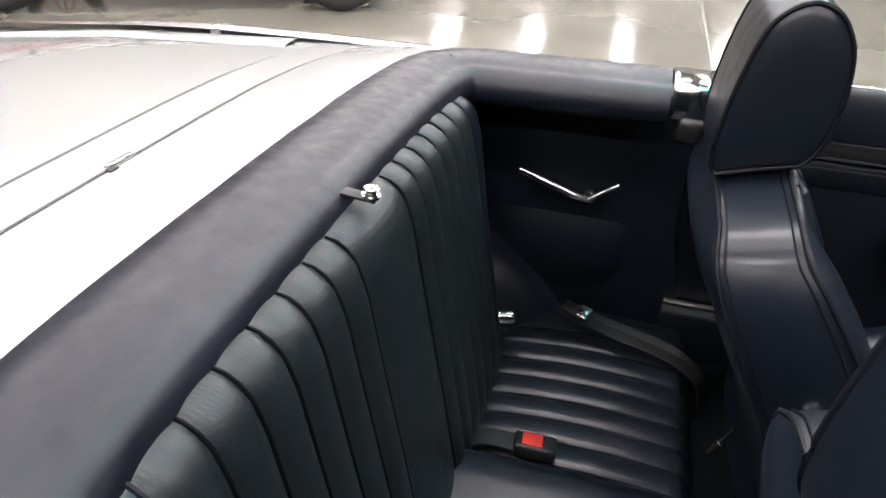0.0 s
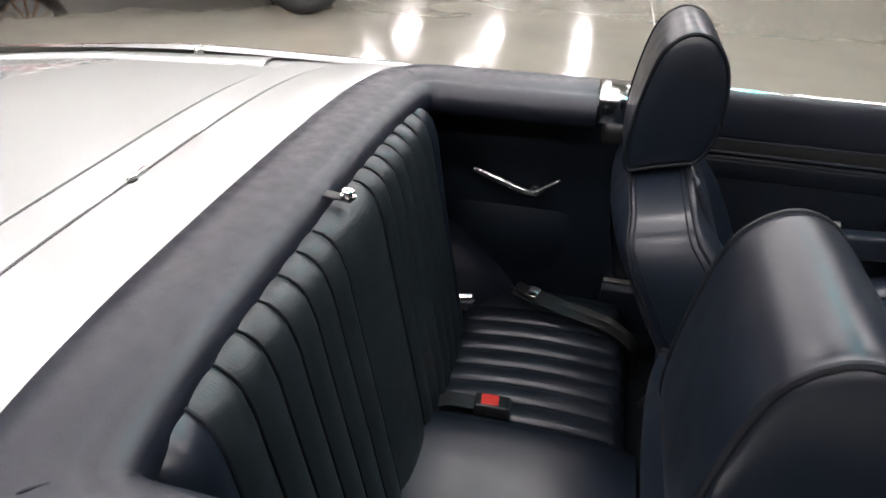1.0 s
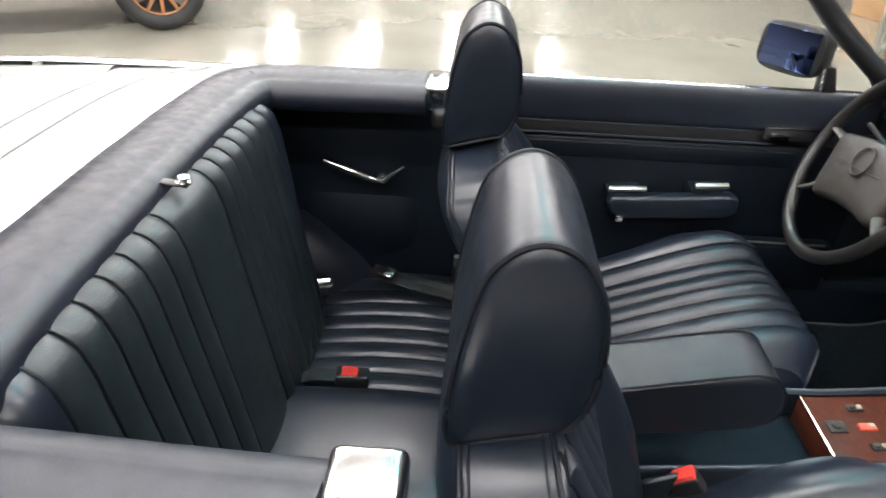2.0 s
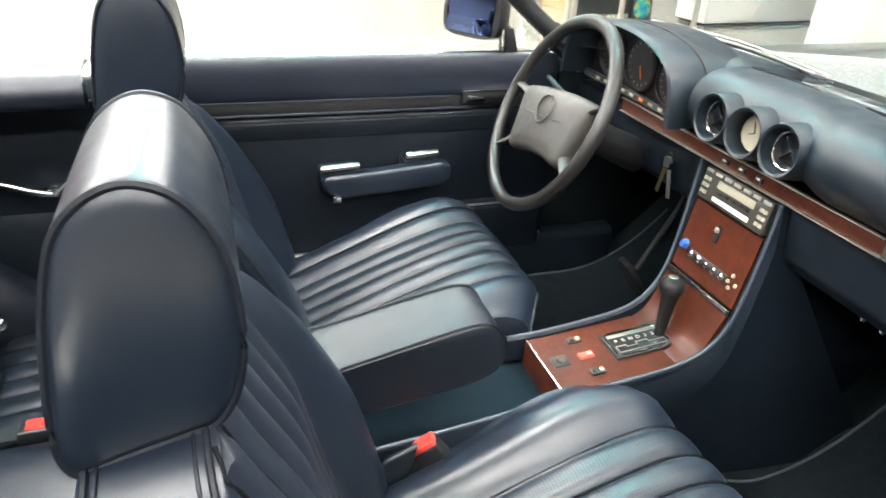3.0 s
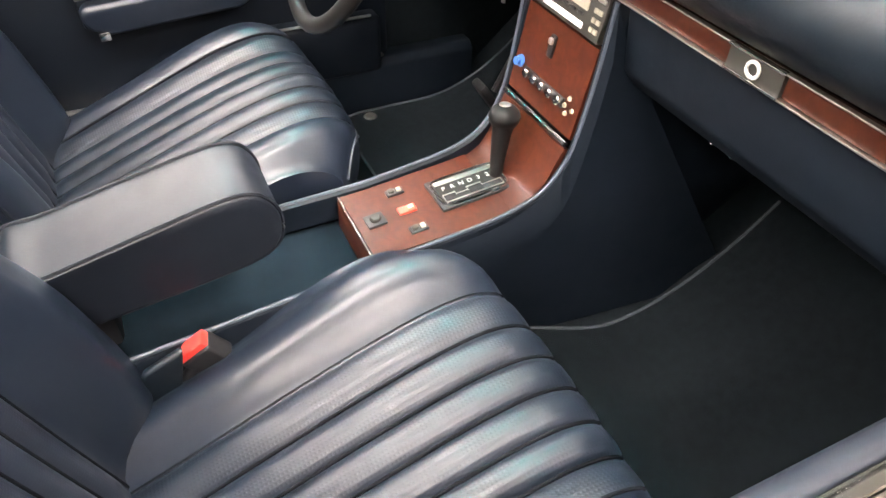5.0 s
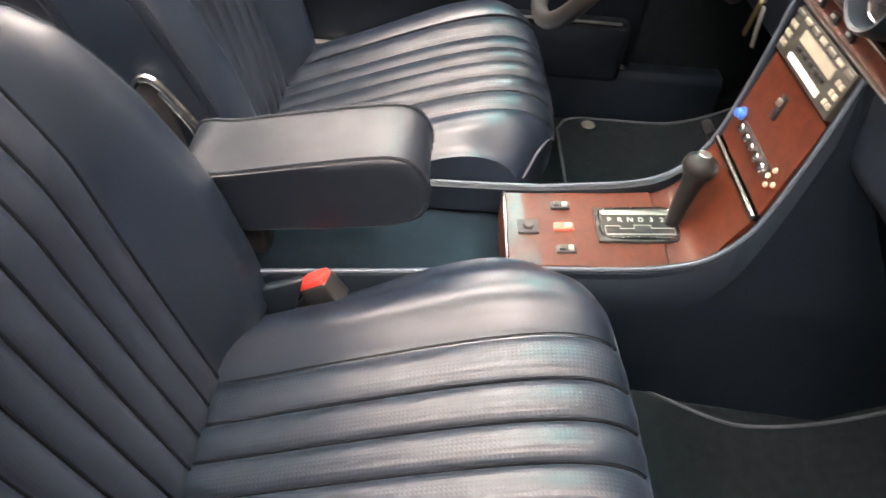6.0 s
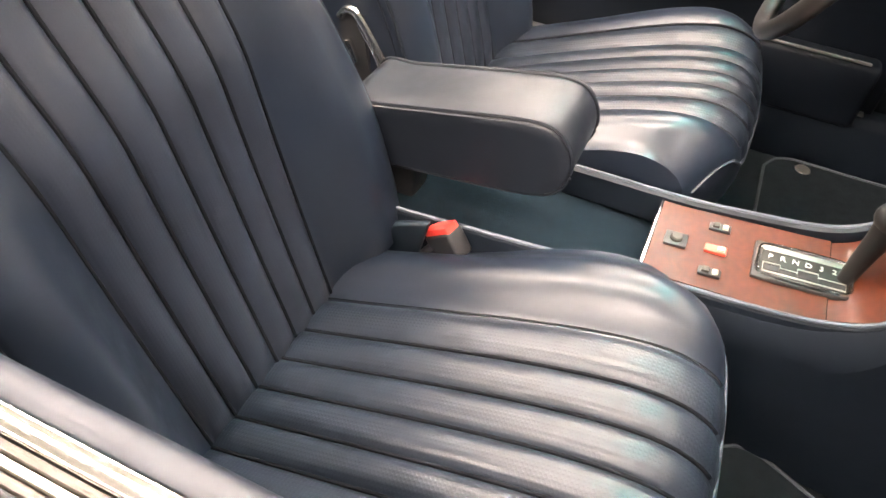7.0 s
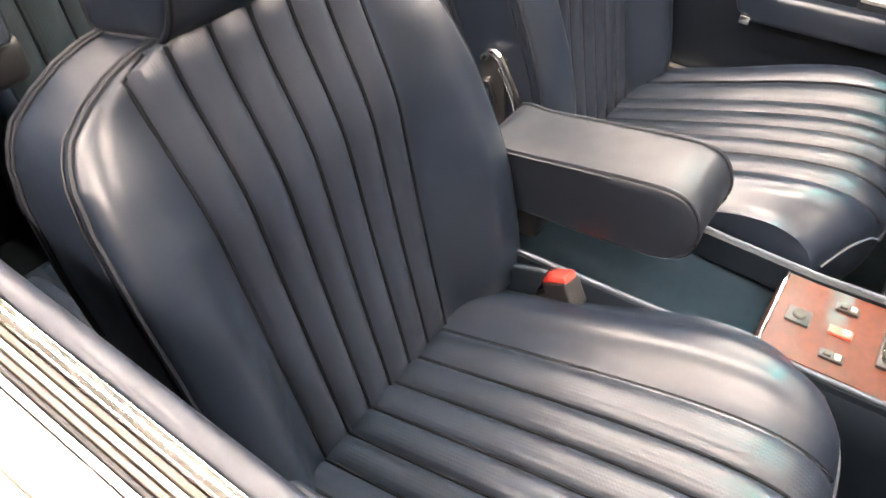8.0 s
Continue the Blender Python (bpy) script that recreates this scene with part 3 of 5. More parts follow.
    mk("kick_panel", v, f, CARPET_DARK, car, "dark carpeted kick panel")


door(1)
door(-1)


# ---- windscreen, bonnet, wipers, outside mirror ----
ws = thing("windscreen", 1.7, 0, 0.93, "raked windscreen with dark pillars", "windscreen")
for s in (-1, 1):
    pts = [(1.60, s * 0.69, 0.885), (1.475, s * 0.675, 0.972), (1.345, s * 0.66, 1.075), (1.25, s * 0.648, 1.165), (1.17, s * 0.635, 1.25)]
    v, f = tube(smooth_line(pts, 4), [0.034] * 4 + [0.024] * 13, 12)
    mk("pillar", v, f, BLACK, ws, "dark windscreen pillar")
pts = smooth_line([(1.17, -0.635, 1.25), (1.11, -0.35, 1.285), (1.09, 0, 1.295), (1.11, 0.35, 1.285), (1.17, 0.635, 1.25)], 6)
v, f = tube(pts, 0.022, 10)
mk("header", v, f, BLACK, ws, "dark windscreen header")


def screen(u, w):
    y = (w * 2 - 1) * (0.66 - 0.05 * u)
    bow = 0.17 * (y / 0.66) ** 2
    return (1.722 - 0.585 * u - bow * (1 - 0.6 * u), y, 0.965 + 0.335 * u - 0.03 * (y / 0.66) ** 2)


V0, F0 = grid(screen, 8, 20)
V1 = [(p[0] + 0.002, p[1], p[2] + 0.0035) for p in V0]
n0 = len(V0)
ring = [j for j in range(21)] + [i * 21 + 20 for i in range(1, 9)] + [8 * 21 + j for j in range(19, -1, -1)] + [i * 21 for i in range(7, 0, -1)]
v = V0 + V1
f = [q[::-1] for q in F0] + [tuple(i + n0 for i in q) for q in F0] + [(a, b, b + n0, a + n0) for a, b in zip(ring, ring[1:] + ring[:1])]
pane = mk("pane", v, f, GLASS, ws, "clear curved glass")
pane.visible_shadow = False

v, f = grid(lambda u, w: (1.86 + 1.25 * u, (w * 2 - 1) * 0.74, 0.962 - 0.10 * u ** 1.6 - 0.05 * abs(w * 2 - 1) ** 3 + 0.012 * (1 - sstep(0.55, 0.6, abs(w * 2 - 1)))), 20, 40)
mk("bonnet", v, f, PAINT, car, "glossy white bonnet")
v, f = grid(lambda u, w: (1.64 + 0.215 * u - 0.15 * (w * 2 - 1) ** 2 * (1 - u), (w * 2 - 1) * 0.72, 0.9665 - 0.003 * u - 0.04 * abs(w * 2 - 1) ** 3), 6, 30)
mk("cowl", v, f, PAINT, car, "white cowl below the windscreen")
for s in (-1, 1):
    prof = smooth_line([(s * 0.74, 0.912), (s * 0.775, 0.87), (s * 0.80, 0.79), (s * 0.86, 0.6), (s * 0.85, 0.35)], 5)
    v, f = loft([[(x, a, b) for a, b in prof] for x in (1.565, 1.9, 2.5, 3.1)], False, False)
    mk("front_wing", v, f, PAINT, car, "glossy white front wing")
for k in range(9):
    v, f = rbox((1.835, -0.36 + 0.09 * k, 0.9625), (0.03, 0.07, 0.004), 0.0015)
    mk("cowl_slot", v, f, BLACK, car)
wip = thing("wipers", 1.8, 0, 0.95, "pair of metal windscreen wipers parked on the cowl", "wiper")
for y0, y1, dz in ((0.67, 0.085, -0.004), (0.66, 0.32, -0.012)):
    line = smooth_line([(1.775 + dz, y0, 0.998 + dz), (1.808 + 2 * dz, (y0 + y1) / 2, 1.008 + dz), (1.828 + 4 * dz, y1 + 0.03, 0.996 + dz)], 6)
    v, f = tube(line, [0.0055 - 0.0025 * i / (len(line) - 1) for i in range(len(line))], 8, False, 0.6)
    arm = mk("wiper_arm", v, f, ALU, wip, "bare metal arm")
    pts = smooth_line([(p[0] - 0.004, p[1] - 0.02, p[2] - 0.012) for p in line[::6]], 6)
    v, f = tube(pts, 0.0032, 6)
    mk("blade", v, f, RUBBER, arm, "black rubber blade")
    v, f = tube([(p[0] - 0.007, p[1], p[2] + 0.007) for p in pts[1:-1]], 0.0026, 6)
    mk("blade_frame", v, f, ALU, arm, "metal blade frame")
    for k in (0.15, 0.4, 0.62, 0.86):
        p = pts[int(k * (len(pts) - 1))]
        v, f = rbox((p[0] - 0.003, p[1], p[2] + 0.004), (0.012, 0.010, 0.010), 0.002)
        mk("blade_claw", v, f, BLACK, arm)
    v, f = lathe([(0.014, 0), (0.014, 0.014), (0.009, 0.020), (0, 0.021)], 16, pose(1.778 + 2 * dz, y0 + 0.004, 0.972 + dz))
    mk("pivot_cap", v, f, BLACK, arm, "black pivot cap")

mir = thing("door_mirror", 1.39, 0.72, 0.90, "dark-housed outside mirror on the driver's door", "mirror")
mm = pose(1.335, 0.815, 0.985, 0, 6, 33)         # local -x looks back to the driver
rings = []
for k, d in ((0.84, -0.030), (0.98, -0.026), (1.0, -0.01), (0.97, 0.02), (0.82, 0.042), (0.5, 0.054)):
    rings.append([tuple(mm @ Vector((d, 0.092 * k * math.copysign(abs(math.cos(a)) ** 0.5, math.cos(a)), 0.062 * k * math.copysign(abs(math.sin(a)) ** 0.55, math.sin(a))))) for a in np.linspace(0, 2 * math.pi, 28, endpoint=False)])
v, f = loft(rings)
mk("housing", v, f, BLACK, mir, "black mirror housing")
v, f = rbox((0, 0, 0), (0.003, 0.150, 0.098), 0.001, mm @ pose(-0.0312, 0, 0))
mk("mirror_glass", v, f, MIRROR, mir, "mirror glass with a bluish reflection put into its tint")
v, f = prism([(1.375, 0.895), (1.425, 0.895), (1.405, 0.965), (1.375, 0.965)], 0.725, 0.755, 0.006)
mk("foot", v, f, BLACK, mir, "black mirror foot")
v, f = tube([(1.39, 0.74, 0.95), (1.36, 0.78, 0.965)], 0.012, 8)
mk("arm", v, f, BLACK, mir)
v, f = rbox((1.375, 0.715, 0.935), (0.010, 0.010, 0.060), 0.004, pose(0, 0, 0, 0, -8, 0))
mk("lever", v, f, CHROME, mir, "chrome adjusting lever")


# ---- front seats ----
CUSH = smooth_line([(0.775, 0.352), (0.86, 0.385), (0.98, 0.434), (1.10, 0.480), (1.20, 0.512), (1.275, 0.525), (1.326, 0.514), (1.354, 0.484), (1.360, 0.44), (1.354, 0.395), (1.335, 0.345)], 6)
CL = [0.0]
for a_, b_ in zip(CUSH, CUSH[1:]):
    CL.append(CL[-1] + math.dist(a_, b_))
IN_W, OUT_W = 0.268, 0.296          # half widths towards the tunnel and towards the door
SEAMS = (0.130, 0.066, 0.011, -0.041, -0.091, -0.139, -0.187)


def puff(fn, u0, u1, v0, v1, h, nu=26, nv=8, tuck=0.006, tail=0.09):
    """A padded strip over a face fn(u, v): raised by h in its middle, tucked in at its seams."""
    def g(i, j):
        u, w = u0 + (u1 - u0) * i, v0(u0 + (u1 - u0) * i) * (1 - j) + v1(u0 + (u1 - u0) * i) * j
        p = Vector(fn(u, w))
        du = Vector(fn(min(1, u + 0.01), w)) - Vector(fn(max(0, u - 0.01), w))
        dv = Vector(fn(u, w + 0.004)) - Vector(fn(u, w - 0.004))
        n = du.cross(dv).normalized()
        if n.x + n.z < 0:
            n = -n
        k = (1 - abs(2 * j - 1) ** 2.6)
        e = sstep(0, 0.09, i) * sstep(0, tail, 1 - i)
        return p + n * ((h + tuck) * k * (0.3 + 0.7 * e) - tuck), n
    V, F = grid(lambda i, j: tuple(g(i, j)[0]), nu, nv)
    return V, F


def front_seat(dx, cy, m, lift, label):
    """A front seat moved by dx along the car, its middle at cy; m is 1 where the tunnel lies towards +y; lift raises the headrest."""
    t = thing("car_chair", 1.0 + dx, cy, 0.2, label, "car seat", "front seats")

    def out(v):
        return [(p[0] + dx, cy + m * p[1], p[2]) for p in v]

    def cush(u, yl):
        """A point of the cushion's upper face: u from the backrest over the front edge, yl across, with side bolsters and rounded corners."""
        s = u * CL[-1]
        x = float(np.interp(s, CL, [p[0] for p in CUSH]))
        z = float(np.interp(s, CL, [p[1] for p in CUSH]))
        mid = yl + 0.014
        a = abs(mid) * 0.268 / (0.282)
        front = sstep(0.95, 1.30, x)
        x -= 0.060 * sstep(0.13, 0.30, a) * front + 0.02 * (a / 0.25) ** 2 * front
        z += 0.034 * sstep(0.134, 0.19, a) * (1 - sstep(0.80, 0.98, u)) - 0.040 * sstep(0.205, 0.268, a) * (1 - 0.5 * sstep(0.85, 1, u))
        return x, yl, z

    rings = []
    for i in range(37):
        u = i / 36
        zb = 0.30 if u < 0.9 else 0.30 + 0.09 * (u - 0.9) / 0.1
        ys_ = [-OUT_W, -OUT_W + 0.002, -OUT_W + 0.010] + list(np.linspace(-OUT_W + 0.023, IN_W - 0.023, 31)) + [IN_W - 0.010, IN_W - 0.002, IN_W]
        row = [cush(u, y) for y in ys_]
        lo, hi = row[0], row[-1]
        drop = max(0.004, lo[2] - zb)
        sk = [(0.0045, 0.12), (0.006, 0.3), (0.004, 0.55), (-0.003, 0.8), (-0.012, 1.0)]
        row = [(lo[0] * 0.99 + 0.006, lo[1] - o, lo[2] - drop * q) for o, q in sk[::-1]] + row + [(hi[0] * 0.99 + 0.006, hi[1] + o, hi[2] - drop * q) for o, q in sk]
        rings.append(row)
    v, f = loft(rings, True, True)
    c = mk("cushion", out(v), f, LEATHER, t, "navy leather cushion with side bolsters")
    for b, a in zip(SEAMS, SEAMS[1:]):
        v, f = puff(cush, 0.015, 0.828, lambda u, a=a: a * (1 + 0.03 * u) + 0.0012, lambda u, b=b: b * (1 + 0.03 * u) - 0.0012, 0.0105, 40, 14, 0.0016, 0.16)
        mk("pleat", out(v), f, PERF, c)
    # dark cords along the cushion's creases imitate the shadow between pleats
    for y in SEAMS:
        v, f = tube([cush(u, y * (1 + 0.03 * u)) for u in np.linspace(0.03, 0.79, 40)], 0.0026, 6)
        mk("seam_shade", out(v), f, RECESS_SHADE, c)
    edge = [cush(0.832, y) for y in np.linspace(-OUT_W + 0.018, IN_W - 0.018, 30)]
    v, f = tube(smooth_line([(p[0] + 0.001, p[1], p[2]) for p in edge], 2), 0.0024, 8)
    mk("piping", out(v), f, PALE, c, "pale piping along the front edge")
    # base under the cushion
    v, f = rbox((1.05, -0.014, 0.265), (0.46, 0.44, 0.09), 0.012)
    mk("seat_base", out(v), f, BLACK, t, "black seat base")
    for s in (-1, 1):
        v, f = rbox((1.05, s * 0.19 - 0.014, 0.212), (0.56, 0.03, 0.024), 0.005)
        mk("seat_rail", out(v), f, ALU, t, "metal seat rail")

    # backrest: pleated front between bolsters, a flat band round the sides and top, a domed back; piping on both edges of the band
    B0, B1 = Vector((0.815, 0, 0.345)), Vector((0.664, 0, 0.945))
    up = (B1 - B0)
    L = up.length
    up.normalize()
    fw = Vector((up.z, 0, -up.x))
    WTAB = [(0, 0.235), (0.08, 0.258), (0.22, 0.268), (0.475, 0.262), (0.636, 0.257), (0.747, 0.248), (0.811, 0.237), (0.858, 0.217), (0.890, 0.188), (0.912, 0.160), (0.926, 0.130), (0.934, 0.090), (0.938, 0.040), (0.939, 0.006)]

    def W(w):
        return interp(WTAB, w)

    def WI(w):
        return W(w) + 0.028 * sstep(0, 0.1, w) * (1 - sstep(0.895, 0.939, w))

    def edge_y(w, k):
        return k * (WI(w) if k > 0 else W(w))

    def T(w):
        return interp([(0, 0.09), (0.2, 0.125), (0.6, 0.135), (0.77, 0.122), (0.9, 0.094), (1.0, 0.086)], w)

    def off(w):
        return -0.006 * math.sin(math.pi * min(1, w)) - 0.036 * sstep(0.62, 0.95, w)

    def bolster(w, y):
        return 0.072 * sstep(0.140, 0.222, abs(y)) * sstep(-0.05, 0.12, w) * (1 - 0.75 * sstep(0.35, 0.85, w)) * (1 - sstep(0.78, 0.90, w))

    def face(w, y):
        k = min(1, abs(y) / (WI(w) if y > 0 else W(w)))
        rnd = -0.026 * (1 - max(0, 1 - k ** 9) ** 0.5) * (1 - 0.45 * sstep(0.82, 0.90, w))
        p = B0 + up * (L * w) + fw * (off(w) + bolster(w, y) + rnd)
        return (p.x, y, p.z)

    def side(w, s, q):
        """On the band: q from its front piping to its rear piping."""
        e = WI(w) if s > 0 else W(w)
        d = off(w) + bolster(w, e) - 0.026 * (1 - 0.45 * sstep(0.82, 0.90, w))
        p = B0 + up * (L * w) + fw * (d - T(w) * q)
        return (p.x, s * (e + 0.005 * math.sin(math.pi * q)), p.z)

    ws_ = [0, 0.02, 0.05, 0.1] + list(np.linspace(0.15, 0.84, 22)) + [0.858, 0.870, 0.881, 0.890, 0.898, 0.906, 0.912, 0.918, 0.923, 0.927, 0.931, 0.934, 0.936, 0.938, 0.939]
    rings = []
    for w in ws_:
        row = [face(w, edge_y(w, k)) for k in [-1, -0.998, -0.99, -0.975, -0.95] + list(np.linspace(-0.92, 0.92, 47)) + [0.95, 0.975, 0.99, 0.998, 1]]
        row += [side(w, 1, q) for q in (0.12, 0.3, 0.5, 0.7, 0.88, 1.0)]
        for k in (0.97, 0.9, 0.8, 0.6, 0.3, 0, -0.3, -0.6, -0.8, -0.9, -0.97):
            e = side(w, 1, 1.0)
            dome = 0.034 * max(0, 1 - abs(k) ** 2.4) ** 0.6 * sstep(0.95, 0.82, w)
            p = Vector((e[0], 0, e[2])) - fw * dome
            row.append((p.x, edge_y(w, k), p.z))
        row += [side(w, -1, q) for q in (1.0, 0.88, 0.7, 0.5, 0.3, 0.12)]
        rings.append(row)
    v, f = loft(rings, True, True)
    b = mk("backrest", out(v), f, LEATHER, t, "navy leather backrest with a stitched band round its shoulders")

    def seam_y(w, k):
        """The k-th of seven seams, fanned from the foot to the head."""
        y = (0.139 + 0.004 * w) * (1 - k / 6) - (0.137 + 0.020 * w) * k / 6
        return max(-W(w) + 0.004, min(W(w) - 0.004, y))

    for k in range(6):
        v, f = puff(face, 0.03, 0.930, lambda w, k=k: seam_y(w, k + 1) + 0.0012, lambda w, k=k: seam_y(w, k) - 0.0012, 0.0092, 44, 14, 0.0016, 0.03)
        mk("pleat", out(v), f, PERF_BACK, b)
    # dark cords deepen the shade in the backrest's creases
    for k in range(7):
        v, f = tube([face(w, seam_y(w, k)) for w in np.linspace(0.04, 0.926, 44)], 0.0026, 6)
        mk("seam_shade", out(v), f, RECESS_SHADE, b)
    wl_ = list(np.linspace(0.06, 0.86, 30)) + [w for w in ws_ if w > 0.87]
    for q, r_ in ((0.0, 0.0032), (0.11, 0.0016), (1.0, 0.0032), (0.90, 0.0016)):
        pts = [side(w, -1, q) for w in wl_] + [side(w, 1, q) for w in wl_[::-1]]
        v, f = tube([(p[0] + (0.0015 if q < 0.5 else -0.001), p[1] * 1.003, p[2] + 0.001) for p in pts], r_, 6)
        mk("piping", out(v), f, PIPING, b)
    # headrest: rounded upright profile drawn across, flat piped side panels, a pointed rear lower corner
    prof = smooth_line([(0.525, 0.866), (0.518, 0.90), (0.527, 0.985), (0.544, 1.060), (0.562, 1.090), (0.587, 1.106), (0.612, 1.105), (0.636, 1.088), (0.657, 1.046), (0.664, 0.980), (0.656, 0.925), (0.638, 0.894), (0.618, 0.887), (0.575, 0.876), (0.540, 0.866)], 4, True)
    cx, cz = 0.592, 0.985
    H = 0.104
    rings = []
    for y, k in ((-H - 0.010, 0.30), (-H - 0.009, 0.62), (-H - 0.006, 0.86), (-H - 0.001, 0.955), (-H + 0.004, 0.985), (-H + 0.014, 1.0), (-0.07, 1.012), (0, 1.018), (0.07, 1.012), (H - 0.014, 1.0), (H - 0.004, 0.985), (H + 0.001, 0.955), (H + 0.006, 0.86), (H + 0.009, 0.62), (H + 0.010, 0.30)):
        rings.append([(cx + (x - cx) * k, y, cz + (z - cz) * k + lift) for x, z in prof])
    v, f = loft(rings)
    h = mk("headrest", out(v), f, LEATHER, t, "thick padded navy leather headrest with piped side panels")
    for s in (-1, 1):
        v, f = tube([(cx + (x - cx) * 0.978, s * H, cz + (z - cz) * 0.978 + lift) for x, z in prof], 0.0036, 6, True)
        mk("piping", out(v), f, PIPING, h)
        v, f = tube([(0.585, s * 0.07, 0.85), (0.585, s * 0.07, 0.94)], 0.006, 8)
        mk("headrest_rod", out(v), f, CHROME, t, "chrome rod")
    # hinge cover at the outer side
    v, f = lathe([(0.034, 0), (0.034, 0.012), (0.026, 0.018), (0, 0.019)], 20, pose(0.80, -0.250, 0.36, 90, 0, 0))
    mk("hinge_cover", out(v), f, BLACK, t, "black hinge cover")
    return t


front_seat(0.0, -0.377, 1, 0.0, "navy leather passenger seat with pleated perforated panels and a headrest")
front_seat(-0.045, 0.388, -1, 0.016, "navy leather driver's seat with pleated perforated panels behind the steering wheel")


# ---- rear seat ----
rs = thing("car_bench", 0.3, 0, 0.2, "navy leather rear bench with pleated perforated back and two cushions", "rear seat")


def rback(u, y):
    """Face of the rear backrest: u from its foot to its rounded top."""
    tab = [(0.0, 0.185, 0.30), (0.15, 0.170, 0.40), (0.4, 0.142, 0.56), (0.7, 0.108, 0.745), (0.84, 0.094, 0.825), (0.91, 0.082, 0.862), (0.955, 0.066, 0.882), (1.0, 0.040, 0.888)]
    x = float(np.interp(u, [r[0] for r in tab], [r[1] for r in tab]))
    z = float(np.interp(u, [r[0] for r in tab], [r[2] for r in tab]))
    e = sstep(0.45, 0.525, abs(y))
    if abs(y) > 0.431:
        y = math.copysign(0.431 + (abs(y) - 0.431) * (0.30 + 0.70 * sstep(0.35, 0.9, u)), y)
    return (x - 0.045 * e * e, y, z - 0.018 * e * sstep(0.7, 1.0, u))


V, F = grid(lambda i, j: rback(i, -0.527 + 1.054 * j), 30, 60)
nb = len(V)
V2 = [(p[0] * 0 - 0.005, p[1], p[2] - 0.004) for p in V]
faces = list(F)
V = V + V2
for i in range(30):
    for j in (0, 60):
        a, b = i * 61 + j, (i + 1) * 61 + j
        faces.append((a, b, b + nb, a + nb))
for j in range(60):
    for i in (0, 30):
        a, b = i * 61 + j, i * 61 + j + 1
        faces.append((a, b, b + nb, a + nb))
rb = mk("backrest", V, faces, PERF_REAR, rs, "navy perforated leather backrest")
edges = [-0.432, -0.367, -0.307, -0.248, -0.190, -0.131, -0.073, 0.099, 0.152, 0.206, 0.260, 0.314, 0.368, 0.432]
strips = [(a, b) for a, b in zip(edges, edges[1:])]
for k, (a, b) in enumerate(strips):
    wide = b - a > 0.1
    v, f = puff(rback, 0.02, 0.995, lambda u, a=a: a + 0.0012, lambda u, b=b: b - 0.0012, 0.0095 if not wide else 0.011, 34, 11, 0.0016)
    mk("pleat" if not wide else "centre_panel", v, f, PERF_REAR, rb)
    # dark cord painted in for the crease's shadow
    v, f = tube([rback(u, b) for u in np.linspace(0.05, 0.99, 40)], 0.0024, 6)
    mk("seam_shade", v, f, RECESS_SHADE, rb)
for s in (-1, 1):
    v, f = puff(rback, 0.02, 0.99, lambda u, s=s: min(s * 0.431, s * 0.525), lambda u, s=s: max(s * 0.431, s * 0.525), 0.009, 34, 9, 0.0016)
    mk("side_bolster", v, f, LEATHER, rb)
    v, f = tube([rback(u, s * 0.431) for u in np.linspace(0.05, 1.0, 30)], 0.003, 6)
    mk("piping", v, f, PIPING, rb)


def rcush(s):
    def face(u, y):
        x = 0.150 + 0.435 * u
        z = 0.292 + 0.030 * math.sin(math.pi * (0.15 + 0.75 * u)) - 0.05 * sstep(0.90, 1.0, u) ** 2 + 0.014 * u
        a = abs(y)
        z += 0.012 * sstep(0.60, 0.66, a) - 0.03 * sstep(0.665, 0.69, a) - 0.03 * sstep(0.185, 0.165, a)
        return (x, y, z)
    rings = []
    for i in range(27):
        u = i / 26
        row = [face(u, s * (0.165 + 0.525 * j / 24)) for j in range(25)]
        row = [(row[0][0], row[0][1], 0.24)] + row + [(row[-1][0], row[-1][1], 0.24)]
        rings.append(row)
    v, f = loft(rings)
    c = mk("seat_cushion", v, f, LEATHER_DARK, rs, "navy rear cushion with lengthwise pleats")
    for k in range(8):
        a, b = s * (0.188 + 0.0572 * k), s * (0.188 + 0.0572 * (k + 1))
        lo, hi = min(a, b), max(a, b)
        v, f = puff(face, 0.03, 0.985, lambda u, lo=lo: lo + 0.0012, lambda u, hi=hi: hi - 0.0012, 0.0065, 26, 10, 0.0016)
        mk("pleat", v, f, PERF, c)
    v, f = tube([face(0.985, s * y) for y in np.linspace(0.17, 0.68, 20)], 0.003, 6)
    mk("piping", v, f, PIPING, c)


rcush(1)
rcush(-1)
# smooth pad over the tunnel between the cushions
rings = []
for i in range(15):
    u = i / 14
    x = 0.115 + 0.475 * u
    z = 0.360 - 0.02 * sstep(0.86, 1.0, u) + 0.008 * math.sin(u * 3.1)
    rings.append([(x, -0.172, 0.24), (x, -0.168, z - 0.03), (x, -0.155, z - 0.008), (x, -0.13, z)] + [(x, y, z + 0.006 * math.cos(y * 12)) for y in np.linspace(-0.09, 0.09, 7)] + [(x, 0.13, z), (x, 0.155, z - 0.008), (x, 0.168, z - 0.03), (x, 0.172, 0.24)])
v, f = loft(rings)
mk("centre_pad", v, f, LEATHER, rs, "smooth navy leather pad over the tunnel")

# snap on the backrest's top
sn = thing("snap_fastener", 0.055, 0.008, 0.90, "chrome snap fastener on a dark leather tab on the rear backrest", "fastener")
v, f = rbox((0.056, 0.008, 0.903), (0.046, 0.020, 0.004), 0.0018, pose(0, 0, 0, 0, 6, 0))
mk("tab", v, f, BLACK, sn, "dark leather tab")
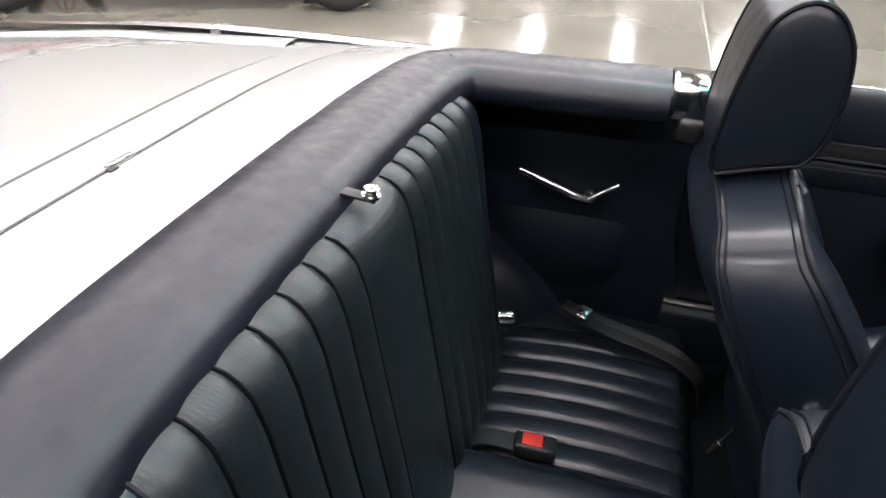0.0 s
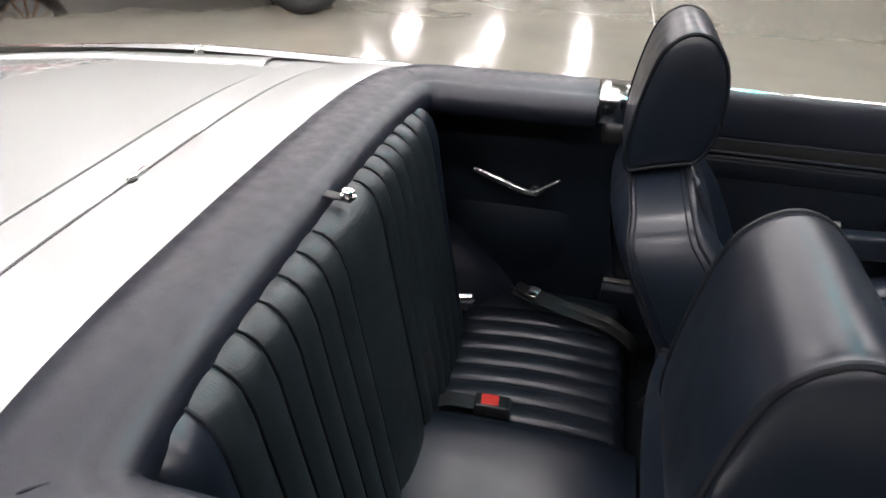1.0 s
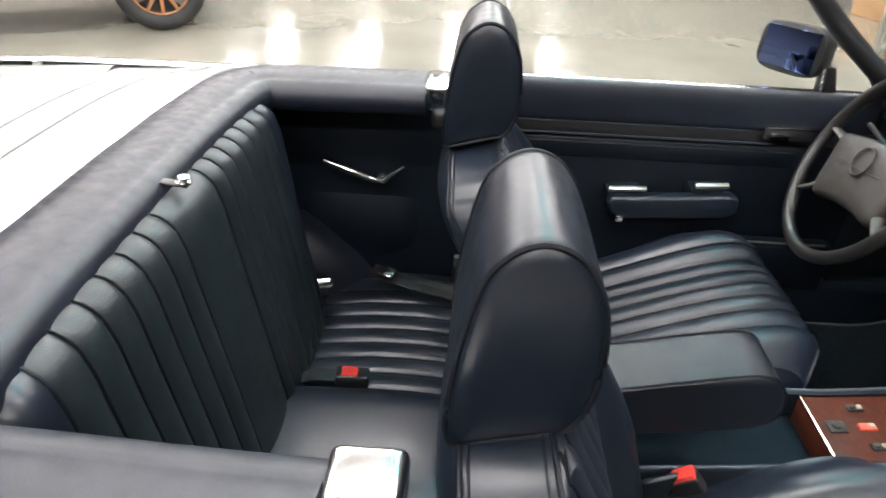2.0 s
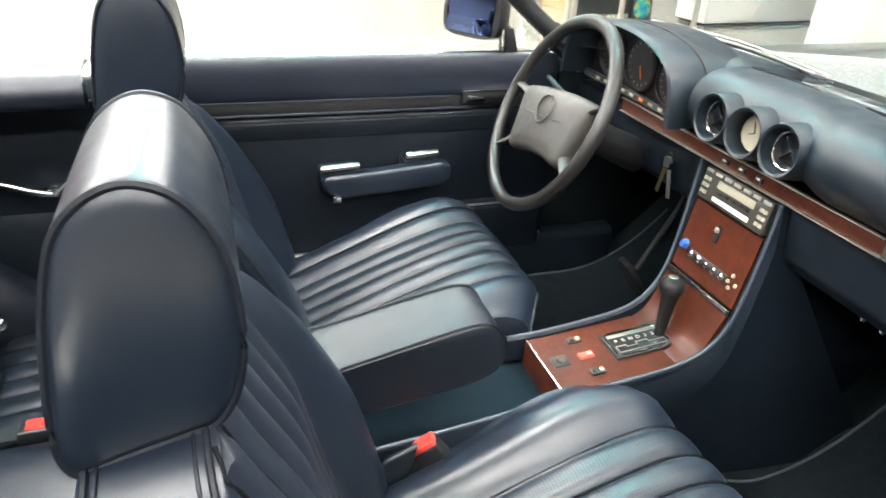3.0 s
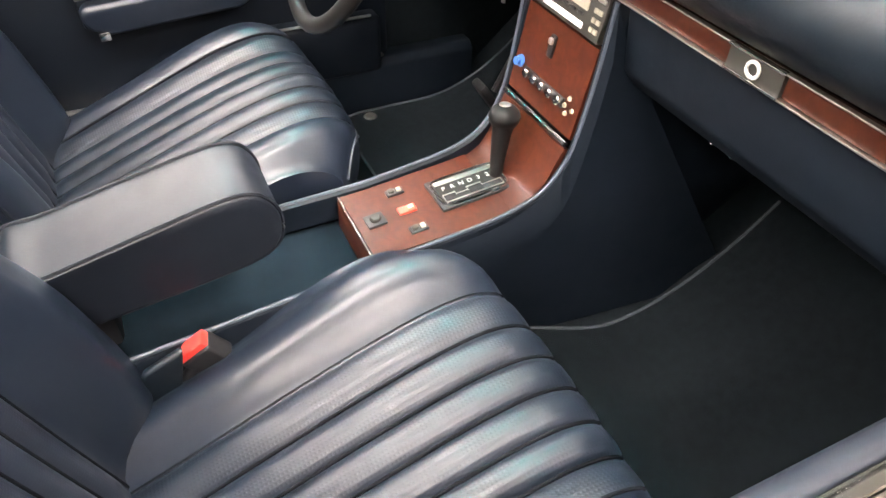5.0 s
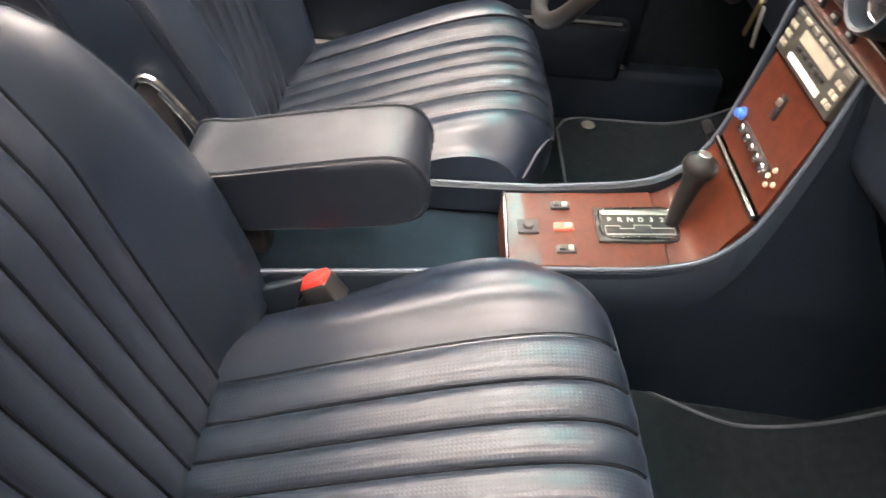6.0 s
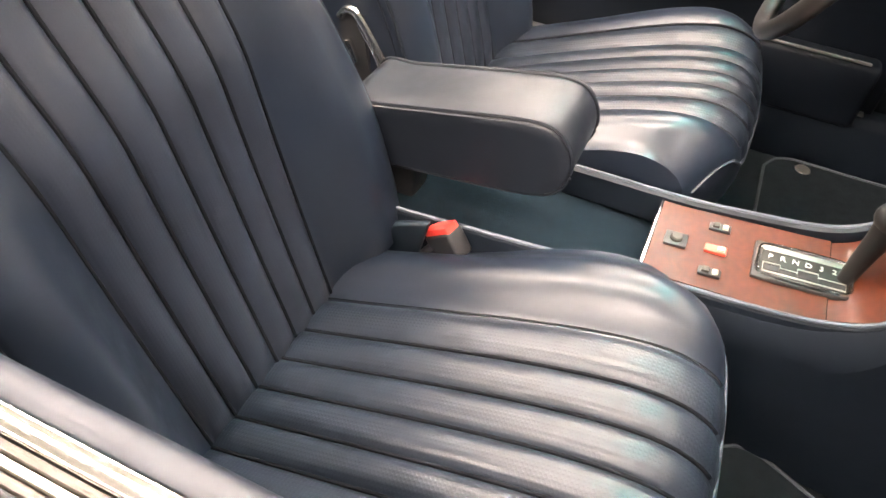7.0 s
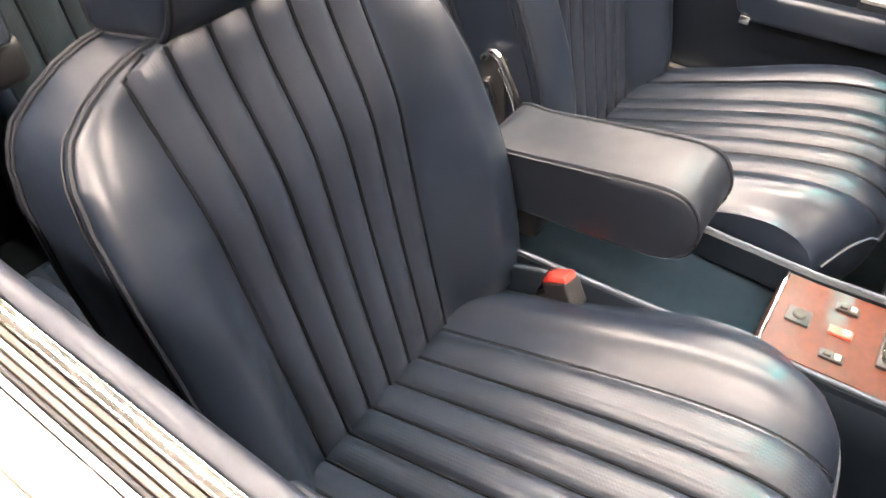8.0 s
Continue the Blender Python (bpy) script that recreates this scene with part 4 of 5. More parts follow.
v, f = lathe([(0.012, 0), (0.012, 0.003), (0.007, 0.004), (0.006, 0.007), (0.010, 0.009), (0.010, 0.012), (0.006, 0.0145), (0, 0.015)], 20, pose(0.07, 0.008, 0.904, 0, 6, 0))
mk("button", v, f, CHROME, sn, "polished chrome button")


# ---- belts ----
def buckle(name, c, m, label, flap=RED, size=(0.055, 0.034, 0.024), cover=0.5, thick=0.006, off_=0.08):
    t = thing(name, c[0], c[1], c[2], label, "belt buckle")
    v, f = rbox(c, size, 0.005, m, 3)
    mk("case", v, f, BLACK, t, "black buckle case")
    p = Vector(c) + (m.to_3x3() @ Vector((-size[0] * off_, 0, size[2] * 0.5)))
    v, f = rbox(p, (size[0] * cover, size[1] * 0.80, thick), 0.003, m)
    mk("release_button", v, f, flap, t, "red release button")
    return t


rbk = buckle("rear_belt_buckle", (0.295, 0.205, 0.348), pose(0, 0, 0, -8, 3, 4), "black belt buckle with a red button on the rear cushion", size=(0.075, 0.046, 0.026))
v, f = loft([[(x, y + 0.020, z), (x, y + 0.020, z + 0.004), (x, y - 0.020, z + 0.004), (x, y - 0.020, z)] for x, y, z in smooth_line([(0.165, 0.190, 0.330), (0.205, 0.195, 0.352), (0.265, 0.203, 0.346)], 5)])
mk("stalk_strap", v, f, BLACK, rbk, "short black strap")


def strap(name, pts, width, label, side=(0, 1, 0)):
    t = thing(name, pts[0][0], pts[0][1], pts[0][2], label, "belt")
    P = smooth_line(pts, 8)
    sd = Vector(side).normalized() * width / 2
    rings = []
    for i, p in enumerate(P):
        d = (Vector(P[min(len(P) - 1, i + 1)]) - Vector(P[max(0, i - 1)])).normalized()
        n = d.cross(sd).normalized() * 0.0012
        q = Vector(p)
        rings.append([tuple(q - sd - n), tuple(q + sd - n), tuple(q + sd + n), tuple(q - sd + n)])
    v, f = loft(rings)
    mk("webbing", v, f, WEB, t, "black woven webbing")
    return t


strap("rear_lap_belt", [(0.285, 0.572, 0.398), (0.34, 0.560, 0.386), (0.41, 0.548, 0.374), (0.48, 0.532, 0.368), (0.54, 0.510, 0.362), (0.585, 0.482, 0.338), (0.600, 0.466, 0.27)], 0.026, "black lap belt lying across the rear cushion", (0.30, 1, 0.25))
strap("rear_lap_belt", [(0.33, 0.582, 0.392), (0.40, 0.572, 0.380), (0.47, 0.556, 0.374), (0.54, 0.532, 0.366), (0.59, 0.505, 0.335), (0.604, 0.49, 0.27)], 0.022, "black lap belt lying folded on the rear cushion", (0.5, 1, 0.5))
tg = thing("belt_tongue", 0.297, 0.568, 0.40, "chrome belt tongue with a black grip on the rear cushion", "belt tongue")
v, f = rbox((0.312, 0.572, 0.402), (0.046, 0.030, 0.010), 0.004, pose(0, 0, 0, 14, 8, -20))
mk("grip", v, f, BLACK, tg, "black grip")
v, f = rbox((0.336, 0.565, 0.404), (0.026, 0.034, 0.005), 0.002, pose(0, 0, 0, 14, 8, -20))
mk("plate", v, f, CHROME, tg, "chrome plate")
an = thing("belt_anchor", 0.165, 0.468, 0.415, "chrome belt anchor beside the rear backrest", "belt anchor")
v, f = lathe([(0.020, 0), (0.020, 0.012), (0.015, 0.02), (0.015, 0.045), (0.010, 0.052), (0, 0.052)], 18, pose(0.150, 0.470, 0.415, 10, 80, 15))
mk("bolt_cover", v, f, CHROME, an)
v, f = rbox((0.162, 0.470, 0.398), (0.05, 0.030, 0.012), 0.004, pose(0, 0, 0, 0, 10, 15))
mk("bracket", v, f, BLACK, an, "black bracket")

for s, x in ((-1, 0.945), (1, 0.90)):
    fb = buckle("front_belt_buckle", (x, s * 0.128, 0.442), pose(0, 0, 0, 0, -38, s * 12), "black belt buckle with a red button beside the front seat", size=(0.050, 0.034, 0.046), cover=0.95, thick=0.018, off_=0.0)
    pts = smooth_line([(x - 0.06, s * 0.135, 0.35), (x - 0.04, s * 0.132, 0.40), (x - 0.01, s * 0.129, 0.445)], 4)
    v, f = tube(pts, 0.013, 8, False, 0.6)
    mk("stalk", v, f, BLACK, fb, "black stalk")

sl = thing("seat_release_lever", 0.618, 0.30, 0.36, "thin bright seat release lever behind the driver's seat", "lever")
v, f = tube([(0.612, 0.30, 0.365), (0.628, 0.30, 0.405)], 0.0035, 8)
mk("rod", v, f, CHROME, sl, "bright rod")
v, f = tube([(0.60, 0.30, 0.335), (0.612, 0.30, 0.365)], 0.006, 8)
mk("sleeve", v, f, BLACK, sl, "black sleeve")

# belt hardware on the tunnel behind the armrest
bh = thing("rear_belt_stalk", 0.68, 0.088, 0.45, "upright chrome-edged belt stalk behind the armrest", "belt stalk")
v, f = loft([[(x - 0.024, y - 0.006, z), (x + 0.018, y - 0.006, z), (x + 0.018, y + 0.010, z), (x - 0.024, y + 0.010, z)] for x, y, z in smooth_line([(0.70, 0.090, 0.40), (0.685, 0.090, 0.50), (0.668, 0.090, 0.60), (0.664, 0.090, 0.632)], 5)])
mk("stalk", v, f, BLACK, bh, "black stalk")
v, f = tube(smooth_line([(0.644, 0.082, 0.625), (0.656, 0.081, 0.640), (0.674, 0.081, 0.638), (0.702, 0.081, 0.601), (0.728, 0.081, 0.560)], 5), 0.0065, 8)
mk("bright_edge", v, f, CHROME, bh, "bright metal edge")
v, f = tube(smooth_line([(0.680, 0.078, 0.622), (0.712, 0.077, 0.575), (0.722, 0.077, 0.548)], 5), 0.0035, 8)
mk("bright_edge", v, f, CHROME, bh)
v, f = rbox((0.662, 0.080, 0.570), (0.020, 0.016, 0.042), 0.005, pose(0, 0, 0, 0, -24, 0))
mk("bright_clip", v, f, CHROME, bh, "bright clip")
for s, dx in ((-1, 0.0), (1, -0.045)):
    sh_ = thing("buckle_sheath", 0.87 + dx, s * 0.14, 0.42, "slate blue belt sheath with a chrome end beside the front seat", "belt sheath")
    v, f = prism([(0.828 + dx, 0.372), (0.862 + dx, 0.458), (0.918 + dx, 0.482), (0.902 + dx, 0.408)], s * 0.132, s * 0.146, 0.005)
    mk("sheath", v, f, DASHVINYL, sh_)
    v, f = tube([(0.822 + dx, s * 0.139, 0.366), (0.848 + dx, s * 0.139, 0.380)], 0.006, 8)
    mk("chrome_end", v, f, CHROME, sh_)
    v, f = tube([(0.892 + dx, s * 0.147, 0.398), (0.906 + dx, s * 0.147, 0.408)], 0.005, 8)
    mk("rivet", v, f, CHROME, sh_)


# ---- centre console ----
con = thing("centre_console", 1.2, 0, 0.2, "navy centre console with burl veneer, shift lever and armrest tray", "console")
EDGE_LINE = smooth_line([(0.76, 0.452), (0.90, 0.462), (1.05, 0.473), (1.21, 0.484), (1.34, 0.497), (1.43, 0.512), (1.485, 0.54), (1.518, 0.59), (1.533, 0.65), (1.545, 0.74), (1.553, 0.835)], 6)


def half_w(x):
    return interp([(0.76, 0.118), (1.05, 0.108), (1.25, 0.098), (1.45, 0.102), (1.56, 0.112)], x)


# side walls following the rising edge
for s in (-1, 1):
    rings = []
    for x, z in EDGE_LINE:
        w = half_w(x)
        rings.append([(x, s * (w - 0.014), z - 0.05), (x, s * (w - 0.012), z - 0.004), (x, s * (w - 0.004), z + 0.001), (x, s * (w + 0.002), z - 0.006), (x + 0.0, s * (w + 0.012), z - 0.08)])
    v, f = loft(rings, False, False)
    side = mk("side_wall", v, f, LEATHER_DARK, con, "navy console side")
    v, f = tube([(x, s * (half_w(x) - 0.003), z) for x, z in EDGE_LINE], 0.0031, 8)
    mk("edge_piping", v, f, EDGE, con, "pale piping along the console's edge")
    # flank down to the floor, flaring under the dash
    rings = []
    for (x, z) in EDGE_LINE:
        w = half_w(x)
        fl = 0.05 * sstep(1.35, 1.6, x)
        rings.append([(x, s * (w + 0.002), z - 0.005), (x + 0.015, s * (w + 0.008), z - 0.05), (x + 0.03 + 0.25 * sstep(1.40, 1.55, x), s * (w + 0.02 + fl), 0.36), (x + 0.04 + 0.35 * sstep(1.40, 1.55, x), s * (w + 0.03 + fl), 0.19)])
    v, f = loft(rings, False, False)
    mk("flank", v, f, LEATHER_DARK, con, "navy console flank")
v, f = prism([(1.55, 0.2), (2.0, 0.2), (2.0, 0.84), (1.575, 0.84), (1.565, 0.64), (1.55, 0.56)], -0.112, 0.112, 0.004)
mk("stack_core", v, f, LEATHER_DARK, con)
# tray with carpet behind the veneer
v, f = rbox((0.985, 0, 0.405), (0.47, 0.20, 0.03), 0.006)
mk("tray_carpet", v, f, CARPET, con, "blue carpet in the tray")
v, f = rbox((0.985, 0, 0.30), (0.50, 0.205, 0.18), 0.006)
mk("tunnel", v, f, CARPET_DARK, con)
# lower veneer plate: slab with a chrome front edge
def veneer_strip(line, half, th, name, label):
    rings = []
    for i, (x, z) in enumerate(line):
        a, b = line[max(0, i - 1)], line[min(len(line) - 1, i + 1)]
        d = Vector((b[0] - a[0], b[1] - a[1])).normalized()
        n = Vector((-d.y, d.x)) * th
        h = half(x)
        rings.append([(x, -h, z), (x, h, z), (x - n.x, h, z - n.y), (x - n.x, -h, z - n.y)])
    v, f = loft(rings)
    return mk(name, v, f, WOOD, con, label)


low_line = smooth_line([(1.211, 0.478), (1.30, 0.486), (1.40, 0.495), (1.445, 0.500)], 6)
lower = veneer_strip(low_line, lambda x: half_w(x) - 0.016, 0.012, "veneer_plate", "reddish burl veneer plate")
v, f = prism([(1.206, 0.41), (1.214, 0.41), (1.214, 0.476), (1.207, 0.476)], -0.084, 0.084, 0.002)
mk("veneer_front", v, f, WOOD, con, "burl veneer front of the plate")
v, f = tube([(1.209, -0.083, 0.4785), (1.209, 0.083, 0.4785)], 0.0028, 8)
mk("bright_edge", v, f, CHROME, con, "bright metal edge")
ash_line = smooth_line([(1.447, 0.497), (1.475, 0.512), (1.495, 0.540), (1.508, 0.575), (1.520, 0.603)], 5)
veneer_strip(ash_line, lambda x: half_w(x) - 0.016, 0.012, "ashtray_lid", "curved burl veneer ashtray lid")
v, f = tube([(1.521, -0.092, 0.611), (1.521, 0.092, 0.611)], 0.005, 8)
mk("bright_bar", v, f, CHROME, con, "bright metal bar")
up_line = [(1.526, 0.618), (1.551, 0.760)]
upper = veneer_strip(up_line, lambda x: 0.093, 0.012, "veneer_panel", "upright burl veneer panel")


def on_panel(y, k):
    """A place on the upright panel: k from its foot to its head."""
    return (1.526 + 0.025 * k - 0.002, y, 0.618 + 0.142 * k)


TILT_UP = pose(0, 0, 0, 0, -80, 0)
# heater keys, knobs, fan switch
v, f = rbox(on_panel(0.0, 0.30), (0.016, 0.115, 0.004), 0.002, TILT_UP)
keys = mk("key_strip", v, f, BLACK, con, "black strip with round keys")
for i in range(5):
    p = on_panel(0.046 - 0.023 * i, 0.30)
    v, f = lathe([(0.0075, 0), (0.0075, 0.005), (0.005, 0.007), (0, 0.007)], 14, pose(p[0] - 0.002, p[1], p[2], 0, -80, 0))
    mk("round_key", v, f, CHROME, keys, "round chrome key")
p = on_panel(0.073, 0.36)
v, f = lathe([(0.010, 0), (0.010, 0.003), (0.007, 0.005), (0.0065, 0.011), (0, 0.011)], 18, pose(*p, 0, -80, 0))
mk("temperature_knob", v, f, BLUEKNOB, con, "blue temperature knob")
p = on_panel(-0.072, 0.33)
for dy, dz in ((0, 0.012), (0.010, -0.004), (-0.010, -0.004), (0.006, -0.016)):
    v, f = lathe([(0.0040, 0), (0.0034, 0.003), (0, 0.0035)], 12, pose(p[0] - 0.001, p[1] + dy, p[2] + dz, 0, -80, 0))
    mk("marked_knob", v, f, IVORY, con, "pale marked knob")
v, f = rbox(on_panel(0.008, 0.73), (0.036, 0.014, 0.006), 0.003, TILT_UP)
sw = mk("slider", v, f, BLACK, con, "black slider switch")
v, f = rbox((on_panel(0.008, 0.79)[0] - 0.004, 0.008, on_panel(0.008, 0.79)[2]), (0.010, 0.010, 0.006), 0.002, TILT_UP)
mk("slider_tab", v, f, ALU, sw)
# radio
rad = thing("car_radio", 1.55, 0, 0.80, "car radio with pale display and rows of small keys", "radio")
v, f = rbox((1.559, 0, 0.797), (0.02, 0.182, 0.064), 0.004, pose(0, 0, 0, 0, 10, 0))
mk("face", v, f, RADIO, rad, "dark radio face")
RT = pose(0, 0, 0, 0, 10, 0)


def on_radio(y, z):
    return (1.5485 + (z - 0.797) * 0.176, y, z)


v, f = rbox(on_radio(-0.004, 0.808), (0.004, 0.100, 0.015), 0.0015, RT)
mk("display", v, f, IVORY, rad, "pale display window")
v, f = rbox(on_radio(-0.002, 0.779), (0.004, 0.100, 0.009), 0.0015, RT)
mk("cassette_slot", v, f, WHITE, rad, "pale cassette door")
for i in range(7):
    v, f = rbox(on_radio(0.078 - 0.026 * i, 0.8235), (0.004, 0.018, 0.006), 0.001, RT)
    mk("key", v, f, IVORY if i % 2 else ALU, rad)
for y in (0.072, 0.082, -0.072, -0.082):
    for z in (0.808, 0.795, 0.782):
        v, f = rbox(on_radio(y, z), (0.004, 0.008, 0.007), 0.001, RT)
        mk("key", v, f, IVORY, rad)
for i in range(5):
    v, f = rbox(on_radio(0.036 - 0.019 * i, 0.7935), (0.004, 0.013, 0.005), 0.001, RT)
    mk("key", v, f, BLACK, rad)


# switches on the lower plate
def plate_z(x):
    return 0.478 + (x - 1.211) * 0.0945


def plate_switch(x, y, sx, sy, m, nm, label, ins=None):
    z = plate_z(x)
    v, f = rbox((x, y, z + 0.001), (sx, sy, 0.006), 0.0015, pose(0, 0, 0, 0, -5.4, 0))
    o = mk(nm, v, f, m, con, label)
    if ins:
        for dx, w, mm in ins:
            v, f = rbox((x + dx, y, z + 0.0045), (w, sy * 0.62, 0.006), 0.0015, pose(0, 0, 0, 0, -8, 0))
            mk("rocker", v, f, mm, o)
    return o


o = plate_switch(1.243, 0.0, 0.032, 0.030, BLACK, "mirror_switch", "square black mirror switch")
v, f = lathe([(0.009, 0), (0.009, 0.004), (0.007, 0.006), (0, 0.006)], 16, pose(1.243, 0, plate_z(1.243) + 0.003))
mk("joystick", v, f, RADIO, o)
plate_switch(1.298, 0.0, 0.030, 0.016, REDLIT, "hazard_switch", "red hazard switch", ((0.007, 0.010, IVORY),))
for s in (-1, 1):
    plate_switch(1.297, s * 0.050, 0.030, 0.016, BLACK, "window_switch", "window switch with pale rocker", ((-0.006, 0.010, RADIO), (0.007, 0.008, IVORY)))
# shift gate
gx, gy = 1.412, 0.004
GT = pose(0, 0, 0, 0, -5.4, 0)
v, f = rbox((gx, gy, plate_z(gx) + 0.001), (0.130, 0.078, 0.008), 0.003, GT, 2)
gate = mk("shift_gate", v, f, BLACK, con, "black shift gate with a bright frame")
ring = [(gx + 0.060 * math.copysign(abs(math.cos(q)) ** 0.35, math.cos(q)), gy + 0.034 * math.copysign(abs(math.sin(q)) ** 0.35, math.sin(q))) for q in np.linspace(0, 2 * math.pi, 48, endpoint=False)]
v, f = tube([(x, y, plate_z(x) + 0.0055) for x, y in ring], 0.0028, 6, True)
mk("gate_frame", v, f, CHROME, gate, "bright metal frame")
v, f = rbox((gx, gy - 0.004, plate_z(gx) + 0.004), (0.112, 0.048, 0.004), 0.001, GT, 1)
mk("gate_face", v, f, GATE, gate, "dark gate face")
v, f = rbox((gx, gy + 0.024, plate_z(gx) + 0.0055), (0.108, 0.010, 0.003), 0.001, GT)
mk("gate_strip", v, f, ALU, gate, "bright strip")
# the stepped slot, its bright edge and the letters beside it
steps = [(-0.052, -0.008), (-0.030, -0.008), (-0.030, -0.014), (-0.008, -0.014), (-0.008, -0.006), (0.018, -0.006), (0.018, -0.013), (0.052, -0.013), (0.052, -0.026), (-0.052, -0.026)]
v, f = tube([(gx + a, gy + b, plate_z(gx + a) + 0.0066) for a, b in steps], 0.0012, 6, True)
mk("slot_edge", v, f, ALU, gate, "bright edge of the stepped slot")
for i, (a, b, w) in enumerate(((-0.041, -0.017, 0.020), (-0.019, -0.020, 0.020), (0.005, -0.016, 0.024), (0.035, -0.0195, 0.032))):
    v, f = rbox((gx + a, gy + b, plate_z(gx + a) + 0.0062), (w, 0.012, 0.002), 0.0008, GT)
    mk("gate_slot", v, f, RUBBER, gate)
for i, ch in enumerate("PRND32"):
    x = gx - 0.044 + 0.0162 * i
    cu = bpy.data.curves.new("gear_letter", "FONT")
    cu.body, cu.size, cu.extrude, cu.align_x, cu.align_y = ch, 0.013, 0.0004, "CENTER", "CENTER"
    tmp = new("gear_letter_form", cu)
    dg = bpy.context.evaluated_depsgraph_get()
    me = tmp.evaluated_get(dg).to_mesh()
    m_ = pose(x, gy + 0.006, plate_z(x) + 0.0072) @ GT @ pose(0, 0, 0, 0, 0, -4)
    vs, fs = [tuple(m_ @ q.co) for q in me.vertices], [tuple(p.vertices) for p in me.polygons]
    tmp.evaluated_get(dg).to_mesh_clear()
    bpy.data.objects.remove(tmp)
    mk("gear_letter", vs, fs, WHITE, gate, "", False)
sh = thing("shift_lever", 1.462, 0.005, 0.50, "black shift lever with a rounded knob", "shift lever")
pts = smooth_line([(1.462, 0.004, 0.492), (1.466, 0.008, 0.54), (1.472, 0.013, 0.585), (1.475, 0.016, 0.600)], 6)
v, f = tube(pts, [0.0105 + 0.011 * (i / (len(pts) - 1)) ** 1.4 for i in range(len(pts))], 16)
mk("stem", v, f, LEVER, sh, "tapered black stem")
v, f = lathe([(0.020, -0.012), (0.025, -0.004), (0.0265, 0.004), (0.023, 0.014), (0.014, 0.021), (0.006, 0.0235), (0, 0.024)], 24, pose(1.477, 0.018, 0.606, -6, 5, 0))
knob = mk("knob", v, f, LEVER, sh, "dark glossy knob")
v, f = lathe([(0.010, 0), (0.009, 0.002), (0, 0.003)], 16, pose(1.478, 0.0205, 0.628, -6, 5, 0))
mk("knob_badge", v, f, ALU, knob, "bright round badge")

# armrest between the seats
WORN = creased(mat("worn_armrest_leather", (0.0042, 0.0060, 0.0094), 0.44, vary=0.25, vscale=9, rough_vary=0.06, spec=0.34), scale=10, depth=0.002)
prof = smooth_line([(0.748, 0.598), (0.80, 0.606), (0.90, 0.629), (0.99, 0.649), (1.035, 0.655), (1.064, 0.645), (1.083, 0.612), (1.079, 0.570), (1.05, 0.545), (0.98, 0.530), (0.85, 0.512), (0.755, 0.500), (0.735, 0.55)], 5, True)
cx, cz = 0.9, 0.575
rings = []
HY, MY = 0.064, -0.016
for y, k in ((-HY - 0.004, 0.30), (-HY - 0.004, 0.75), (-HY - 0.003, 0.93), (-HY, 0.975), (-HY + 0.006, 0.993), (-0.040, 1.03), (0, 1.045), (0.040, 1.03), (HY - 0.006, 0.993), (HY, 0.975), (HY + 0.003, 0.93), (HY + 0.004, 0.75), (HY + 0.004, 0.30)):
    rings.append([(cx + (x - cx) * (1 - (1 - min(k, 1)) * 0.35), y + MY, cz + (z - cz) * k) for x, z in prof])
v, f = loft(rings)
a = mk("armrest", v, f, WORN, con, "padded navy leather armrest box")
for s in (-1, 1):
    v, f = tube([(x, s * (HY - 0.002) + MY, z) for x, z in prof], 0.0032, 6, True)
    mk("piping", v, f, PIPING, a)
v, f = rbox((0.80, -0.012, 0.465), (0.09, 0.06, 0.10), 0.012)
mk("bracket", v, f, BLACK, con, "black bracket under the armrest")

# ---- dashboard ----
dash = thing("dashboard", 1.6, 0, 0.9, "navy padded dashboard with round vents, burl strip and instrument hood", "dashboard")
PAD = smooth_line([(1.556, 0.872), (1.532, 0.888), (1.514, 0.915), (1.512, 0.945), (1.525, 0.975), (1.556, 0.994), (1.62, 0.999), (1.685, 0.988), (1.722, 0.972)], 5)
ys = list(np.linspace(-0.685, 0.685, 140))


def pad_shift(y):
    """Plan curve of the dash: the ends sweep forward a little."""
    return 0.04 * (abs(y) / 0.68) ** 4 + 0.034 * math.exp(-(y / 0.155) ** 6) + 0.105 * (sstep(0.155, 0.185, y) - sstep(0.63, 0.66, y))


rings = [[(x + pad_shift(y) - 0.16 * (y / 0.68) ** 4 * (x > 1.6) * (x - 1.6), y, z - 0.012 * (abs(y) / 0.68) ** 4) for x, z in PAD] + [(1.75, y, 0.90), (1.60, y, 0.872)] for y in ys]
v, f = loft(rings)
mk("pad", v, f, DASHVINYL, dash, "padded blue dash top")
